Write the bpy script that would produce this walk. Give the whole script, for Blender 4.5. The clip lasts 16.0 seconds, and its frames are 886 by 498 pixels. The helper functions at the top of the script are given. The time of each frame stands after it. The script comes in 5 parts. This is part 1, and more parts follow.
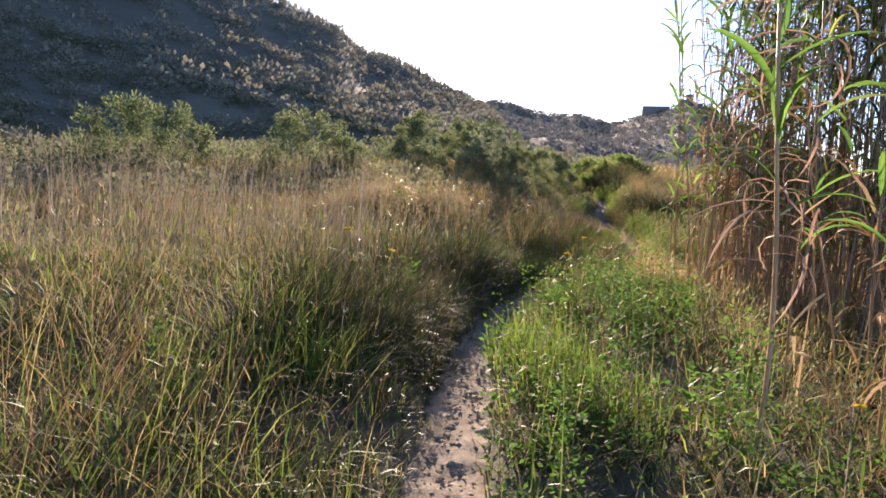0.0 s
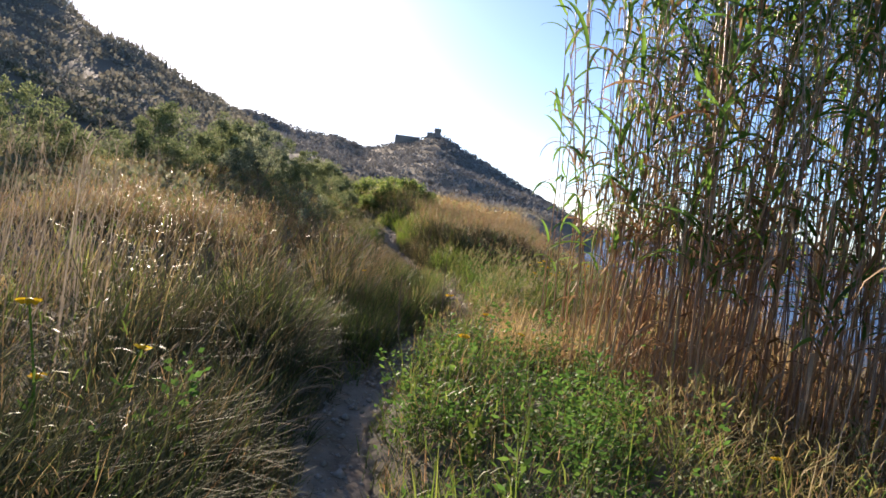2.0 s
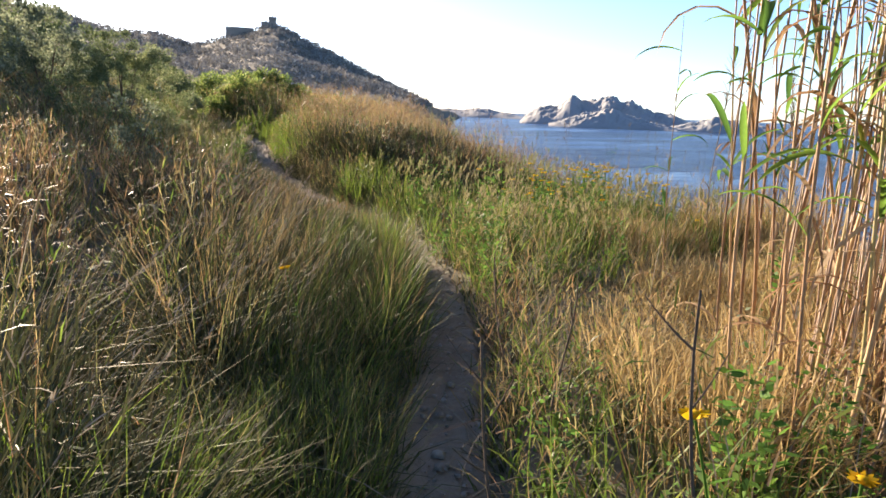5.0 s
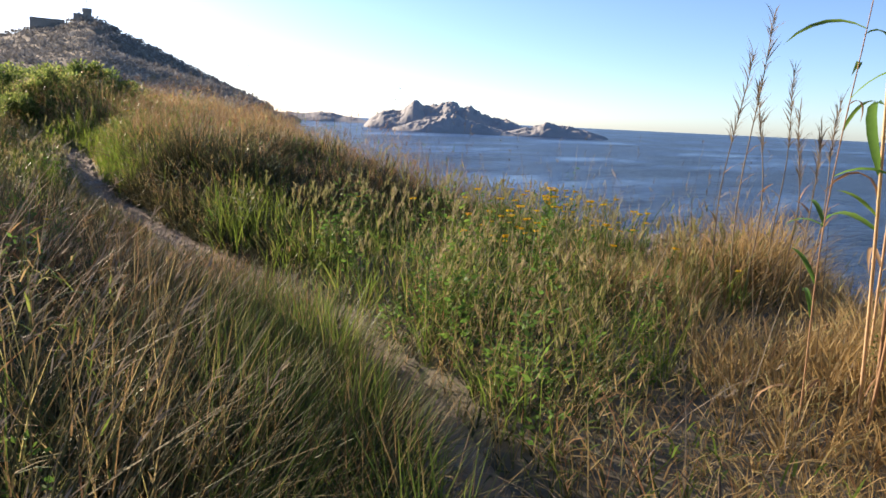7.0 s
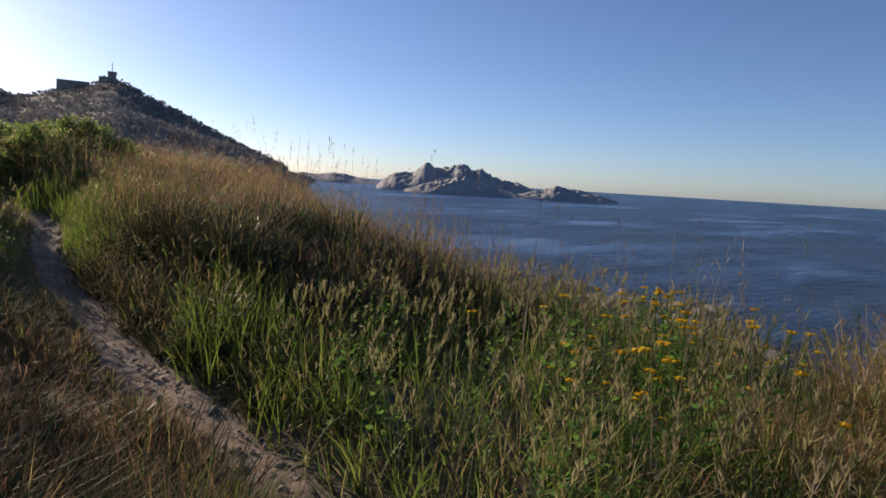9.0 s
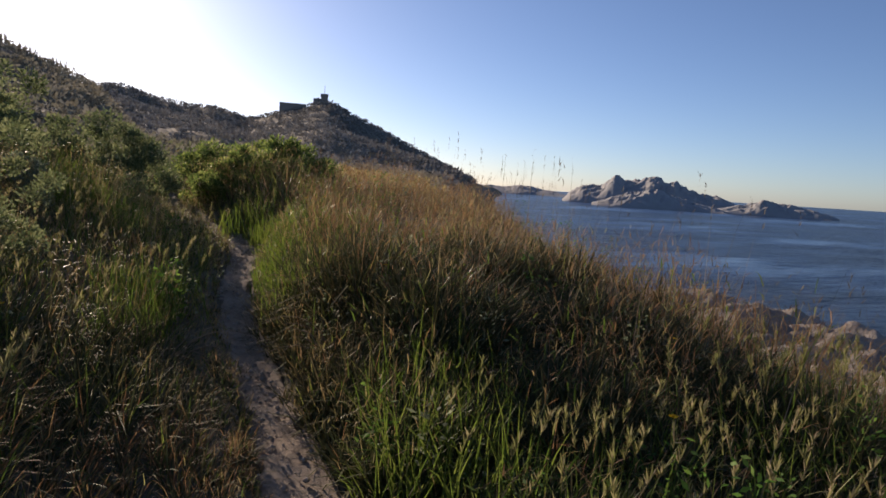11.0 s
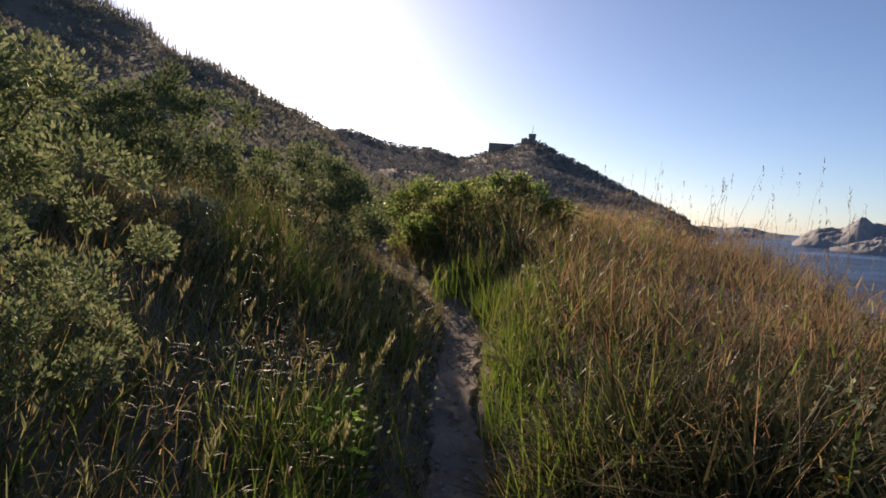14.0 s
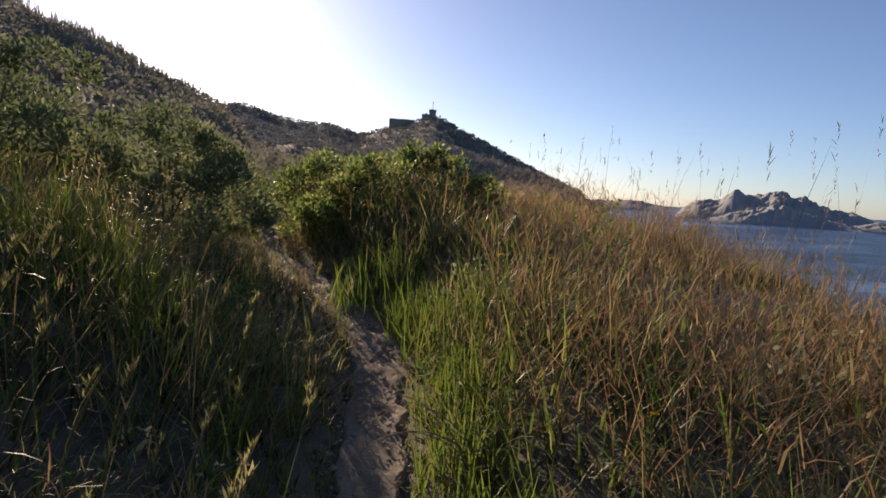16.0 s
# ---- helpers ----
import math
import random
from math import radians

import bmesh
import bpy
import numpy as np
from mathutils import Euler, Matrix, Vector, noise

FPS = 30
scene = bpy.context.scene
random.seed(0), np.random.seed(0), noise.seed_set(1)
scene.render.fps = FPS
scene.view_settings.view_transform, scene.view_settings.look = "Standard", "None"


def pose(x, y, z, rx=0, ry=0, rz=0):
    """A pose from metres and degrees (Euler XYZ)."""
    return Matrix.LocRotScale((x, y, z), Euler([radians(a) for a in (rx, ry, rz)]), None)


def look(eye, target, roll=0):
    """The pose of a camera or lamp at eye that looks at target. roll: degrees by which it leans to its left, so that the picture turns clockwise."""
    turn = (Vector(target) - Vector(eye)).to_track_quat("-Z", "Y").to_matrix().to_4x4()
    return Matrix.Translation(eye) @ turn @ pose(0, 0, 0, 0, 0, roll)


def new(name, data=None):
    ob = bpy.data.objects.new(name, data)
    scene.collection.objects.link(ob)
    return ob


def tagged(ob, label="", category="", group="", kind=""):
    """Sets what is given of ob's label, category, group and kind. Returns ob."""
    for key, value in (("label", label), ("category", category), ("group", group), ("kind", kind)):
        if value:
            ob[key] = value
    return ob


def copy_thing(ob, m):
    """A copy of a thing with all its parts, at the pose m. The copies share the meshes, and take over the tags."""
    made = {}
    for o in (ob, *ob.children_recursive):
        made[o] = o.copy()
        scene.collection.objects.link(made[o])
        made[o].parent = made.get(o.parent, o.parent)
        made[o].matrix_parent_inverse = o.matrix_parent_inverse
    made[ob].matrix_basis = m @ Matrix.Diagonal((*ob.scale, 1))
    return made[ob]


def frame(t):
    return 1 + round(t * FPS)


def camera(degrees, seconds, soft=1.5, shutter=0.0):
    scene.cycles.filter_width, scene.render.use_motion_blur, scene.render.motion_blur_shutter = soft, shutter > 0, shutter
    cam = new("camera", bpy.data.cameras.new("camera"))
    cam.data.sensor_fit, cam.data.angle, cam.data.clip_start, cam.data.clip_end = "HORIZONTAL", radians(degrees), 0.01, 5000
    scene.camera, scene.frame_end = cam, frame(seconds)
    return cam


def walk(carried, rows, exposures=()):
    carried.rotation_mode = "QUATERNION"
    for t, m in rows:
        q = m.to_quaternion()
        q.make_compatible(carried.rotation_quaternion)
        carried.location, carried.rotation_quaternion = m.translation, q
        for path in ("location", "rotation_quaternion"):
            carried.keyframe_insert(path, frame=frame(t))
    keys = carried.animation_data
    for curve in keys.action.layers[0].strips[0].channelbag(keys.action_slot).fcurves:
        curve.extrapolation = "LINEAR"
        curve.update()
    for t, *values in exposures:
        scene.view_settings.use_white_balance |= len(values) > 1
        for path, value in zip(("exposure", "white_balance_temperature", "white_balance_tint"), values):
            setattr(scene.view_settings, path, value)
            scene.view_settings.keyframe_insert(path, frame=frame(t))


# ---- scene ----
cam = camera(69.46, 16.0, soft=1.6)
PATH = [
    (0.0, pose(0.000, 0.000, 1.491, 82.69, -2.55, 0.88)),
    (0.5, pose(-0.100, 0.788, 1.484, 83.10, -3.32, -4.03)),
    (1.0, pose(-0.219, 1.569, 1.489, 83.70, -4.09, -17.47)),
    (1.5, pose(-0.311, 2.294, 1.438, 83.34, -4.96, -18.93)),
    (2.0, pose(-0.384, 2.997, 1.431, 86.26, -7.44, -21.03)),
    (2.5, pose(-0.342, 3.748, 1.438, 85.51, -5.90, -24.54)),
    (3.0, pose(-0.158, 4.502, 1.415, 80.03, -4.33, -21.37)),
    (3.5, pose(0.010, 5.242, 1.366, 80.86, -1.49, -26.28)),
    (4.0, pose(0.121, 5.966, 1.387, 76.74, -1.50, -29.54)),
    (4.5, pose(0.279, 6.545, 1.374, 76.33, -2.34, -25.73)),
    (5.0, pose(0.399, 7.138, 1.376, 77.63, -2.04, -34.21)),
    (7.5, pose(1.356, 9.606, 1.384, 78.79, -3.07, -48.53)),
    (8.0, pose(1.684, 9.940, 1.437, 80.42, -3.72, -49.93)),
    (8.5, pose(1.911, 10.394, 1.474, 82.59, -3.42, -53.39)),
    (9.0, pose(2.171, 10.745, 1.440, 83.93, -3.38, -46.95)),
    (9.5, pose(2.468, 11.082, 1.514, 84.56, -3.90, -38.72)),
    (12.0, pose(3.057, 13.154, 1.607, 85.32, -4.03, -19.29)),
    (12.5, pose(3.188, 13.593, 1.628, 86.49, -5.72, -10.59)),
    (13.0, pose(3.262, 14.056, 1.591, 86.54, -5.94, -13.74)),
    (13.5, pose(3.299, 14.549, 1.616, 85.66, -3.28, -17.80)),
    (14.0, pose(3.383, 15.025, 1.640, 86.23, -4.23, -12.34)),
    (14.5, pose(3.437, 15.483, 1.656, 85.68, -5.51, -19.89)),
    (15.0, pose(3.475, 15.864, 1.657, 84.12, -3.23, -22.10)),
    (15.5, pose(3.605, 16.235, 1.699, 85.17, -2.29, -17.75)),
    (16.0, pose(3.723, 16.619, 1.668, 84.72, -3.60, -21.11)),
]
EXPOSURES = [(0.0, 1.6, 7050, 21), (1.0, 1.38, 7000, 18), (2.0, 1.38, 7000, 18), (2.5, 1.08, 6950, 17), (3.0, 1.25, 6950, 17), (4.0, 1.78, 7150, 19), (5.0, 1.8, 7200, 16), (7.5, 1.22, 7200, 19), (8.1, 0.92, 7000, 19), (9.0, 0.42, 6850, 20), (9.7, 0.3, 6800, 20), (12.0, 0.42, 7450, 22), (16.0, 0.48, 7550, 22)]
walk(cam, PATH, EXPOSURES)

# ---- world, sun, exposure ----
SUN_AZ, SUN_EL = 3.2, 16.0            # degrees: to the left of +y, above the horizon
world = bpy.data.worlds.new("world")
scene.world = world
world.use_nodes = True
wn = world.node_tree
sky = wn.nodes.new("ShaderNodeTexSky")
sky.sky_type = "NISHITA"
sky.sun_disc = False
sky.sun_elevation = radians(SUN_EL)
sky.sun_rotation = radians(-SUN_AZ)
sky.air_density, sky.dust_density, sky.ozone_density = 0.72, 0.42, 4.4
wn.links.new(sky.outputs[0], wn.nodes["Background"].inputs[0])
wn.nodes["Background"].inputs[1].default_value = 0.10
sun_data = bpy.data.lights.new("sun", "SUN")
sun_data.energy, sun_data.angle, sun_data.color = 5.0, radians(0.6), (1.0, 0.88, 0.72)
sun = new("sun", sun_data)
sd = Vector((-math.sin(radians(SUN_AZ)) * math.cos(radians(SUN_EL)), math.cos(radians(SUN_AZ)) * math.cos(radians(SUN_EL)), math.sin(radians(SUN_EL))))
sun.matrix_world = look(sd * 300, (0, 0, 0))

# ---- materials ----
def node_mat(name):
    m = bpy.data.materials.new(name)
    m.use_nodes = True
    t = m.node_tree
    return m, t, t.nodes["Principled BSDF"], t.nodes["Material Output"]


def ramp(t, stops):
    r = t.nodes.new("ShaderNodeValToRGB")
    e = r.color_ramp.elements
    while len(e) < len(stops):
        e.new(0.5)
    for k, (p, c) in enumerate(stops):
        e[k].position, e[k].color = p, (*c, 1)
    return r


def noise_tex(t, scale, detail=4, rough=0.6, coord=None):
    n = t.nodes.new("ShaderNodeTexNoise")
    n.inputs["Scale"].default_value, n.inputs["Detail"].default_value, n.inputs["Roughness"].default_value = scale, detail, rough
    if coord is None:
        coord = t.nodes.new("ShaderNodeNewGeometry").outputs["Position"]
    t.links.new(coord, n.inputs["Vector"])
    return n


def mix_col(t, fac, a, b, mode="MIX"):
    m = t.nodes.new("ShaderNodeMix")
    m.data_type, m.blend_type = "RGBA", mode
    for sock, v in ((m.inputs[0], fac), (m.inputs[6], a), (m.inputs[7], b)):
        if isinstance(v, (int, float)):
            sock.default_value = v
        elif isinstance(v, tuple):
            sock.default_value = (*v, 1)
        else:
            t.links.new(v, sock)
    return m.outputs[2]


def leaf_mat(name, stops, glow=0.45, rough=0.45, patch=0.6, per_object=False, spec=0.12, speckle=0.75):
    """Thin plant matter: colours picked per blade, patches over the ground, light passing through."""
    m, t, b, out = node_mat(name)
    if per_object:
        rnd = t.nodes.new("ShaderNodeObjectInfo").outputs["Random"]
    else:
        rnd = t.nodes.new("ShaderNodeNewGeometry").outputs["Random Per Island"]
    big = noise_tex(t, patch, 2)
    add = t.nodes.new("ShaderNodeMath")
    add.operation = "MULTIPLY_ADD"
    t.links.new(big.outputs["Fac"], add.inputs[0])
    add.inputs[1].default_value = 1.1
    sub = t.nodes.new("ShaderNodeMath")
    sub.operation = "MULTIPLY_ADD"
    t.links.new(rnd, sub.inputs[0])
    sub.inputs[1].default_value, sub.inputs[2].default_value = speckle, -0.045 - 0.5 * speckle
    t.links.new(sub.outputs[0], add.inputs[2])
    r = ramp(t, stops)
    t.links.new(add.outputs[0], r.inputs[0])
    fine = noise_tex(t, 60, 3)
    col = mix_col(t, 0.35, r.outputs[0], mix_col(t, 1.0, r.outputs[0], fine.outputs["Fac"], "MULTIPLY"))
    t.links.new(col, b.inputs["Base Color"])
    b.inputs["Roughness"].default_value = rough
    b.inputs["Specular IOR Level"].default_value = spec
    tr = t.nodes.new("ShaderNodeBsdfTranslucent")
    t.links.new(col, tr.inputs["Color"])
    mx = t.nodes.new("ShaderNodeMixShader")
    mx.inputs[0].default_value = glow
    t.links.new(b.outputs[0], mx.inputs[1])
    t.links.new(tr.outputs[0], mx.inputs[2])
    t.links.new(mx.outputs[0], out.inputs["Surface"])
    return m


def earth_mat(name, stops, scale, fine_scale, rough=0.95, bump=0.4, dist=0.02):
    m, t, b, out = node_mat(name)
    n1, n2 = noise_tex(t, scale, 6), noise_tex(t, fine_scale, 6, 0.7)
    r = ramp(t, stops)
    mixv = t.nodes.new("ShaderNodeMath")
    mixv.operation = "MULTIPLY_ADD"
    t.links.new(n2.outputs["Fac"], mixv.inputs[0])
    mixv.inputs[1].default_value = 0.5
    h = t.nodes.new("ShaderNodeMath")
    h.operation = "MULTIPLY_ADD"
    t.links.new(n1.outputs["Fac"], h.inputs[0])
    h.inputs[1].default_value, h.inputs[2].default_value = 0.9, -0.2
    t.links.new(h.outputs[0], mixv.inputs[2])
    t.links.new(mixv.outputs[0], r.inputs[0])
    t.links.new(r.outputs[0], b.inputs["Base Color"])
    b.inputs["Roughness"].default_value = rough
    b.inputs["Specular IOR Level"].default_value = 0.2
    bp = t.nodes.new("ShaderNodeBump")
    bp.inputs["Strength"].default_value, bp.inputs["Distance"].default_value = bump, dist
    t.links.new(n2.outputs["Fac"], bp.inputs["Height"])
    t.links.new(bp.outputs[0], b.inputs["Normal"])
    return m


M_DRY = leaf_mat("dry_grass", [(0.0, (0.199, 0.128, 0.0608)), (0.35, (0.376, 0.265, 0.122)), (0.6, (0.464, 0.365, 0.166)), (0.85, (0.332, 0.332, 0.122)), (1.0, (0.552, 0.464, 0.276))], 0.5, 0.55)
M_RUST = leaf_mat("rust_grass", [(0.0, (0.176, 0.0945, 0.054)), (0.4, (0.365, 0.203, 0.101)), (0.7, (0.472, 0.284, 0.135)), (1.0, (0.567, 0.392, 0.216))], 0.45, 0.6)
M_GREEN = leaf_mat("green_grass", [(0.0, (0.0625, 0.106, 0.025)), (0.4, (0.125, 0.2, 0.0375)), (0.7, (0.213, 0.288, 0.0562)), (1.0, (0.35, 0.362, 0.1))], 0.5, 0.45)
M_HERB = leaf_mat("herb_leaf", [(0.0, (0.0502, 0.115, 0.0287)), (0.5, (0.1, 0.216, 0.043)), (0.8, (0.187, 0.315, 0.0574)), (1.0, (0.315, 0.373, 0.0859))], 0.5, 0.6, 1.6, False, 0.15, 0.4)
# hill scrub colour lifted above its own tone to stand in for haze
M_GARRIGUE_HAZE = leaf_mat("garrigue_haze_leaf", [(0.0, (0.23, 0.215, 0.16)), (0.5, (0.32, 0.30, 0.225)), (1.0, (0.42, 0.385, 0.30))], 0.25, 0.9, 0.05, False, 0.03)
M_MAQUIS = leaf_mat("maquis_leaf", [(0.0, (0.12, 0.14, 0.08)), (0.5, (0.19, 0.205, 0.12)), (1.0, (0.30, 0.30, 0.19))], 0.4, 0.8, 0.25, False, 0.05)
# pale grey leaves carry the castle hill's haze in their colour
M_FARSCRUB_HAZE = leaf_mat("far_scrub_haze_leaf", [(0.0, (0.21, 0.205, 0.185)), (0.5, (0.30, 0.29, 0.265)), (1.0, (0.40, 0.385, 0.355))], 0.15, 0.9, 0.01, False, 0.03)
M_FRESH = leaf_mat("fresh_leaf", [(0.0, (0.08, 0.144, 0.024)), (0.5, (0.152, 0.232, 0.036)), (1.0, (0.256, 0.304, 0.064))], 0.55, 0.5, 1.0, False, 0.25)
# dark olive paints the shade between the blades into this plant colour
M_UNDERSHADE = leaf_mat("undergrowth_shade", [(0.0, (0.0523, 0.0598, 0.0299)), (0.4, (0.0897, 0.105, 0.0448)), (0.7, (0.135, 0.128, 0.0598)), (1.0, (0.224, 0.179, 0.0897))], 0.2, 0.7, 0.8, False, 0.1)
M_GOLD = leaf_mat("golden_grass", [(0.0, (0.34, 0.22, 0.09)), (0.5, (0.52, 0.37, 0.16)), (1.0, (0.66, 0.52, 0.28))], 0.6, 0.5)
M_STALK = leaf_mat("bleached_stalk", [(0.0, (0.223, 0.174, 0.119)), (0.5, (0.321, 0.265, 0.189)), (1.0, (0.418, 0.37, 0.293))], 0.3, 0.9, 0.6, False, 0.03)
M_BARLEY = leaf_mat("barley_head", [(0.0, (0.22, 0.24, 0.08)), (0.5, (0.32, 0.31, 0.13)), (1.0, (0.45, 0.36, 0.24))], 0.55, 0.6)
M_BUSH = leaf_mat("bush_leaf", [(0.0, (0.0729, 0.121, 0.0365)), (0.4, (0.145, 0.219, 0.0607)), (0.75, (0.291, 0.365, 0.0971)), (1.0, (0.584, 0.584, 0.194))], 0.55, 0.5, 1.5)
M_DARKBUSH = leaf_mat("dark_bush_leaf", [(0.0, (0.0913, 0.128, 0.0608)), (0.5, (0.166, 0.213, 0.0913)), (1.0, (0.335, 0.365, 0.182))], 0.45, 0.65, 0.3)
M_GREYLEAF = leaf_mat("grey_leaf", [(0.0, (0.106, 0.136, 0.0909)), (0.5, (0.212, 0.25, 0.152)), (1.0, (0.41, 0.44, 0.288))], 0.55, 0.6, 1.5)
M_CANE = leaf_mat("cane_stem", [(0.0, (0.335, 0.194, 0.108)), (0.45, (0.569, 0.36, 0.209)), (0.75, (0.735, 0.517, 0.301)), (1.0, (0.603, 0.551, 0.234))], 0.16, 0.4, 1.0, True, 0.5)
M_CANELEAF = leaf_mat("cane_leaf", [(0.0, (0.054, 0.126, 0.036)), (0.5, (0.126, 0.27, 0.054)), (0.85, (0.27, 0.432, 0.072)), (1.0, (0.54, 0.504, 0.126))], 0.6, 0.4, 1.5, False, 0.3)
M_DEADLEAF = leaf_mat("dead_leaf", [(0.0, (0.24, 0.12, 0.06)), (0.5, (0.456, 0.288, 0.156)), (1.0, (0.66, 0.504, 0.324))], 0.4, 0.6)
M_THICKET = leaf_mat("thicket_stem", [(0.0, (0.21, 0.147, 0.112)), (0.5, (0.42, 0.301, 0.231)), (1.0, (0.644, 0.518, 0.392))], 0.06, 0.5, 1.0, False, 0.3)
M_PINKDRY = leaf_mat("pink_dry_leaf", [(0.0, (0.26, 0.15, 0.11)), (0.5, (0.46, 0.29, 0.22)), (1.0, (0.62, 0.45, 0.34))], 0.4, 0.6)
M_PETAL = leaf_mat("yellow_petal", [(0.0, (0.65, 0.36, 0.02)), (0.5, (0.78, 0.5, 0.02)), (1.0, (0.8, 0.6, 0.05))], 0.35, 0.5, 2.0, True)
M_BARK = earth_mat("bark", [(0.2, (0.07, 0.05, 0.035)), (0.8, (0.2, 0.15, 0.11))], 3, 40)
M_GROUND = earth_mat("soil_litter", [(0.15, (0.075, 0.067, 0.048)), (0.45, (0.13, 0.117, 0.085)), (0.65, (0.18, 0.16, 0.115)), (0.9, (0.24, 0.215, 0.16))], 0.05, 9, 0.95, 0.6, 0.03)
M_TRAIL = earth_mat("trodden_earth", [(0.2, (0.13, 0.095, 0.068)), (0.45, (0.25, 0.195, 0.145)), (0.65, (0.32, 0.26, 0.20)), (0.9, (0.46, 0.39, 0.31))], 2.2, 30, 0.95, 0.7, 0.02)
M_STONE = earth_mat("pebble", [(0.2, (0.2, 0.17, 0.14)), (0.8, (0.5, 0.45, 0.38))], 5, 30)
M_ROCK = earth_mat("shore_rock", [(0.2, (0.12, 0.10, 0.085)), (0.5, (0.26, 0.225, 0.19)), (0.85, (0.42, 0.38, 0.32))], 0.12, 1.5, 0.9, 0.8, 0.6)
# island rock lightened so that its colour holds the sea haze
M_FAR_HAZE = earth_mat("island_rock_haze", [(0.25, (0.24, 0.24, 0.235)), (0.5, (0.30, 0.30, 0.293)), (0.8, (0.36, 0.358, 0.35))], 0.012, 0.06, 0.95, 0.15, 2.0)
M_WALL = earth_mat("castle_stone", [(0.2, (0.2, 0.17, 0.14)), (0.8, (0.36, 0.31, 0.26))], 0.1, 1.2, 0.9, 0.4, 0.2)


def sea_mat():
    m, t, b, out = node_mat("sea_water")
    pos = t.nodes.new("ShaderNodeNewGeometry").outputs["Position"]
    st = t.nodes.new("ShaderNodeMapping")
    st.inputs["Scale"].default_value = (0.4, 1.0, 1.0)
    st.inputs["Rotation"].default_value = (0, 0, radians(25))
    t.links.new(pos, st.inputs["Vector"])
    streak = noise_tex(t, 0.014, 8, 0.7, st.outputs[0])
    r = ramp(t, [(0.45, (0.003, 0.011, 0.036)), (0.53, (0.010, 0.036, 0.098)), (0.61, (0.085, 0.17, 0.29))])
    t.links.new(streak.outputs["Fac"], r.inputs[0])
    foam = noise_tex(t, 0.35, 6, 0.75, st.outputs[0])
    fr = ramp(t, [(0.62, (0, 0, 0)), (0.72, (0.5, 0.5, 0.5))])
    t.links.new(foam.outputs["Fac"], fr.inputs[0])
    t.links.new(mix_col(t, fr.outputs[0], r.outputs[0], (0.5, 0.55, 0.6)), b.inputs["Base Color"])
    b.inputs["Roughness"].default_value = 0.3
    b.inputs["Specular IOR Level"].default_value = 0.08
    w1, w2 = noise_tex(t, 0.25, 6, 0.65, st.outputs[0]), noise_tex(t, 0.03, 4, 0.6, st.outputs[0])
    add = t.nodes.new("ShaderNodeMath")
    add.operation = "MULTIPLY_ADD"
    t.links.new(w2.outputs["Fac"], add.inputs[0])
    add.inputs[1].default_value = 4.0
    t.links.new(w1.outputs["Fac"], add.inputs[2])
    bp = t.nodes.new("ShaderNodeBump")
    bp.inputs["Strength"].default_value, bp.inputs["Distance"].default_value = 0.9, 1.2
    t.links.new(add.outputs[0], bp.inputs["Height"])
    t.links.new(bp.outputs[0], b.inputs["Normal"])
    return m


M_SEA = sea_mat()

# ---- mesh helpers ----
rng = np.random.default_rng(7)


def np_mesh(name, verts, faces, mat, smooth=False):
    """A mesh from arrays: verts (n, 3); faces a list of (m, k) index arrays."""
    me = bpy.data.meshes.new(name)
    verts = np.asarray(verts, np.float32)
    me.vertices.add(len(verts))
    me.vertices.foreach_set("co", verts.ravel())
    loops = np.concatenate([f.ravel() for f in faces]).astype(np.int32)
    sizes = np.concatenate([np.full(len(f), f.shape[1]) for f in faces])
    me.loops.add(len(loops))
    me.loops.foreach_set("vertex_index", loops)
    me.polygons.add(len(sizes))
    me.polygons.foreach_set("loop_start", np.concatenate([[0], np.cumsum(sizes)[:-1]]).astype(np.int32))
    me.polygons.foreach_set("loop_total", sizes.astype(np.int32))
    if smooth:
        me.polygons.foreach_set("use_smooth", np.ones(len(sizes), bool))
    me.materials.append(mat)
    me.update(calc_edges=True)
    me.validate()
    return me


def grid_faces(nu, nv, wrap=False):
    i, j = np.meshgrid(np.arange(nu if wrap else nu - 1), np.arange(nv - 1), indexing="ij")
    i2 = (i + 1) % nu
    return np.stack([i * nv + j, i2 * nv + j, i2 * nv + j + 1, i * nv + j + 1], -1).reshape(-1, 4)


def vnoise(x, y, seed=0, octaves=4, gain=0.5):
    """Smooth value noise, about -1 to 1, for arrays."""
    out, amp, tot = 0, 1.0, 0
    for o in range(octaves):
        a, b = x * 2 ** o + 17.3 * o + seed * 7.1, y * 2 ** o - 9.7 * o + seed * 3.7
        ia, ib = np.floor(a).astype(np.int64), np.floor(b).astype(np.int64)
        fa, fb = a - ia, b - ib
        fa, fb = fa * fa * (3 - 2 * fa), fb * fb * (3 - 2 * fb)

        def hsh(p, q):
            v = (p * 374761393 + q * 668265263 + seed * 974711) & 0x7FFFFFFF
            v = ((v ^ (v >> 13)) * 1274126177) & 0x7FFFFFFF
            return ((v ^ (v >> 16)) & 0xFFFF) / 32767.5 - 1
        top = hsh(ia, ib) * (1 - fa) + hsh(ia + 1, ib) * fa
        bot = hsh(ia, ib + 1) * (1 - fa) + hsh(ia + 1, ib + 1) * fa
        out = out + amp * (top * (1 - fb) + bot * fb)
        tot += amp
        amp *= gain
    return out / tot


def smooth01(v):
    v = np.clip(v, 0, 1)
    return v * v * (3 - 2 * v)


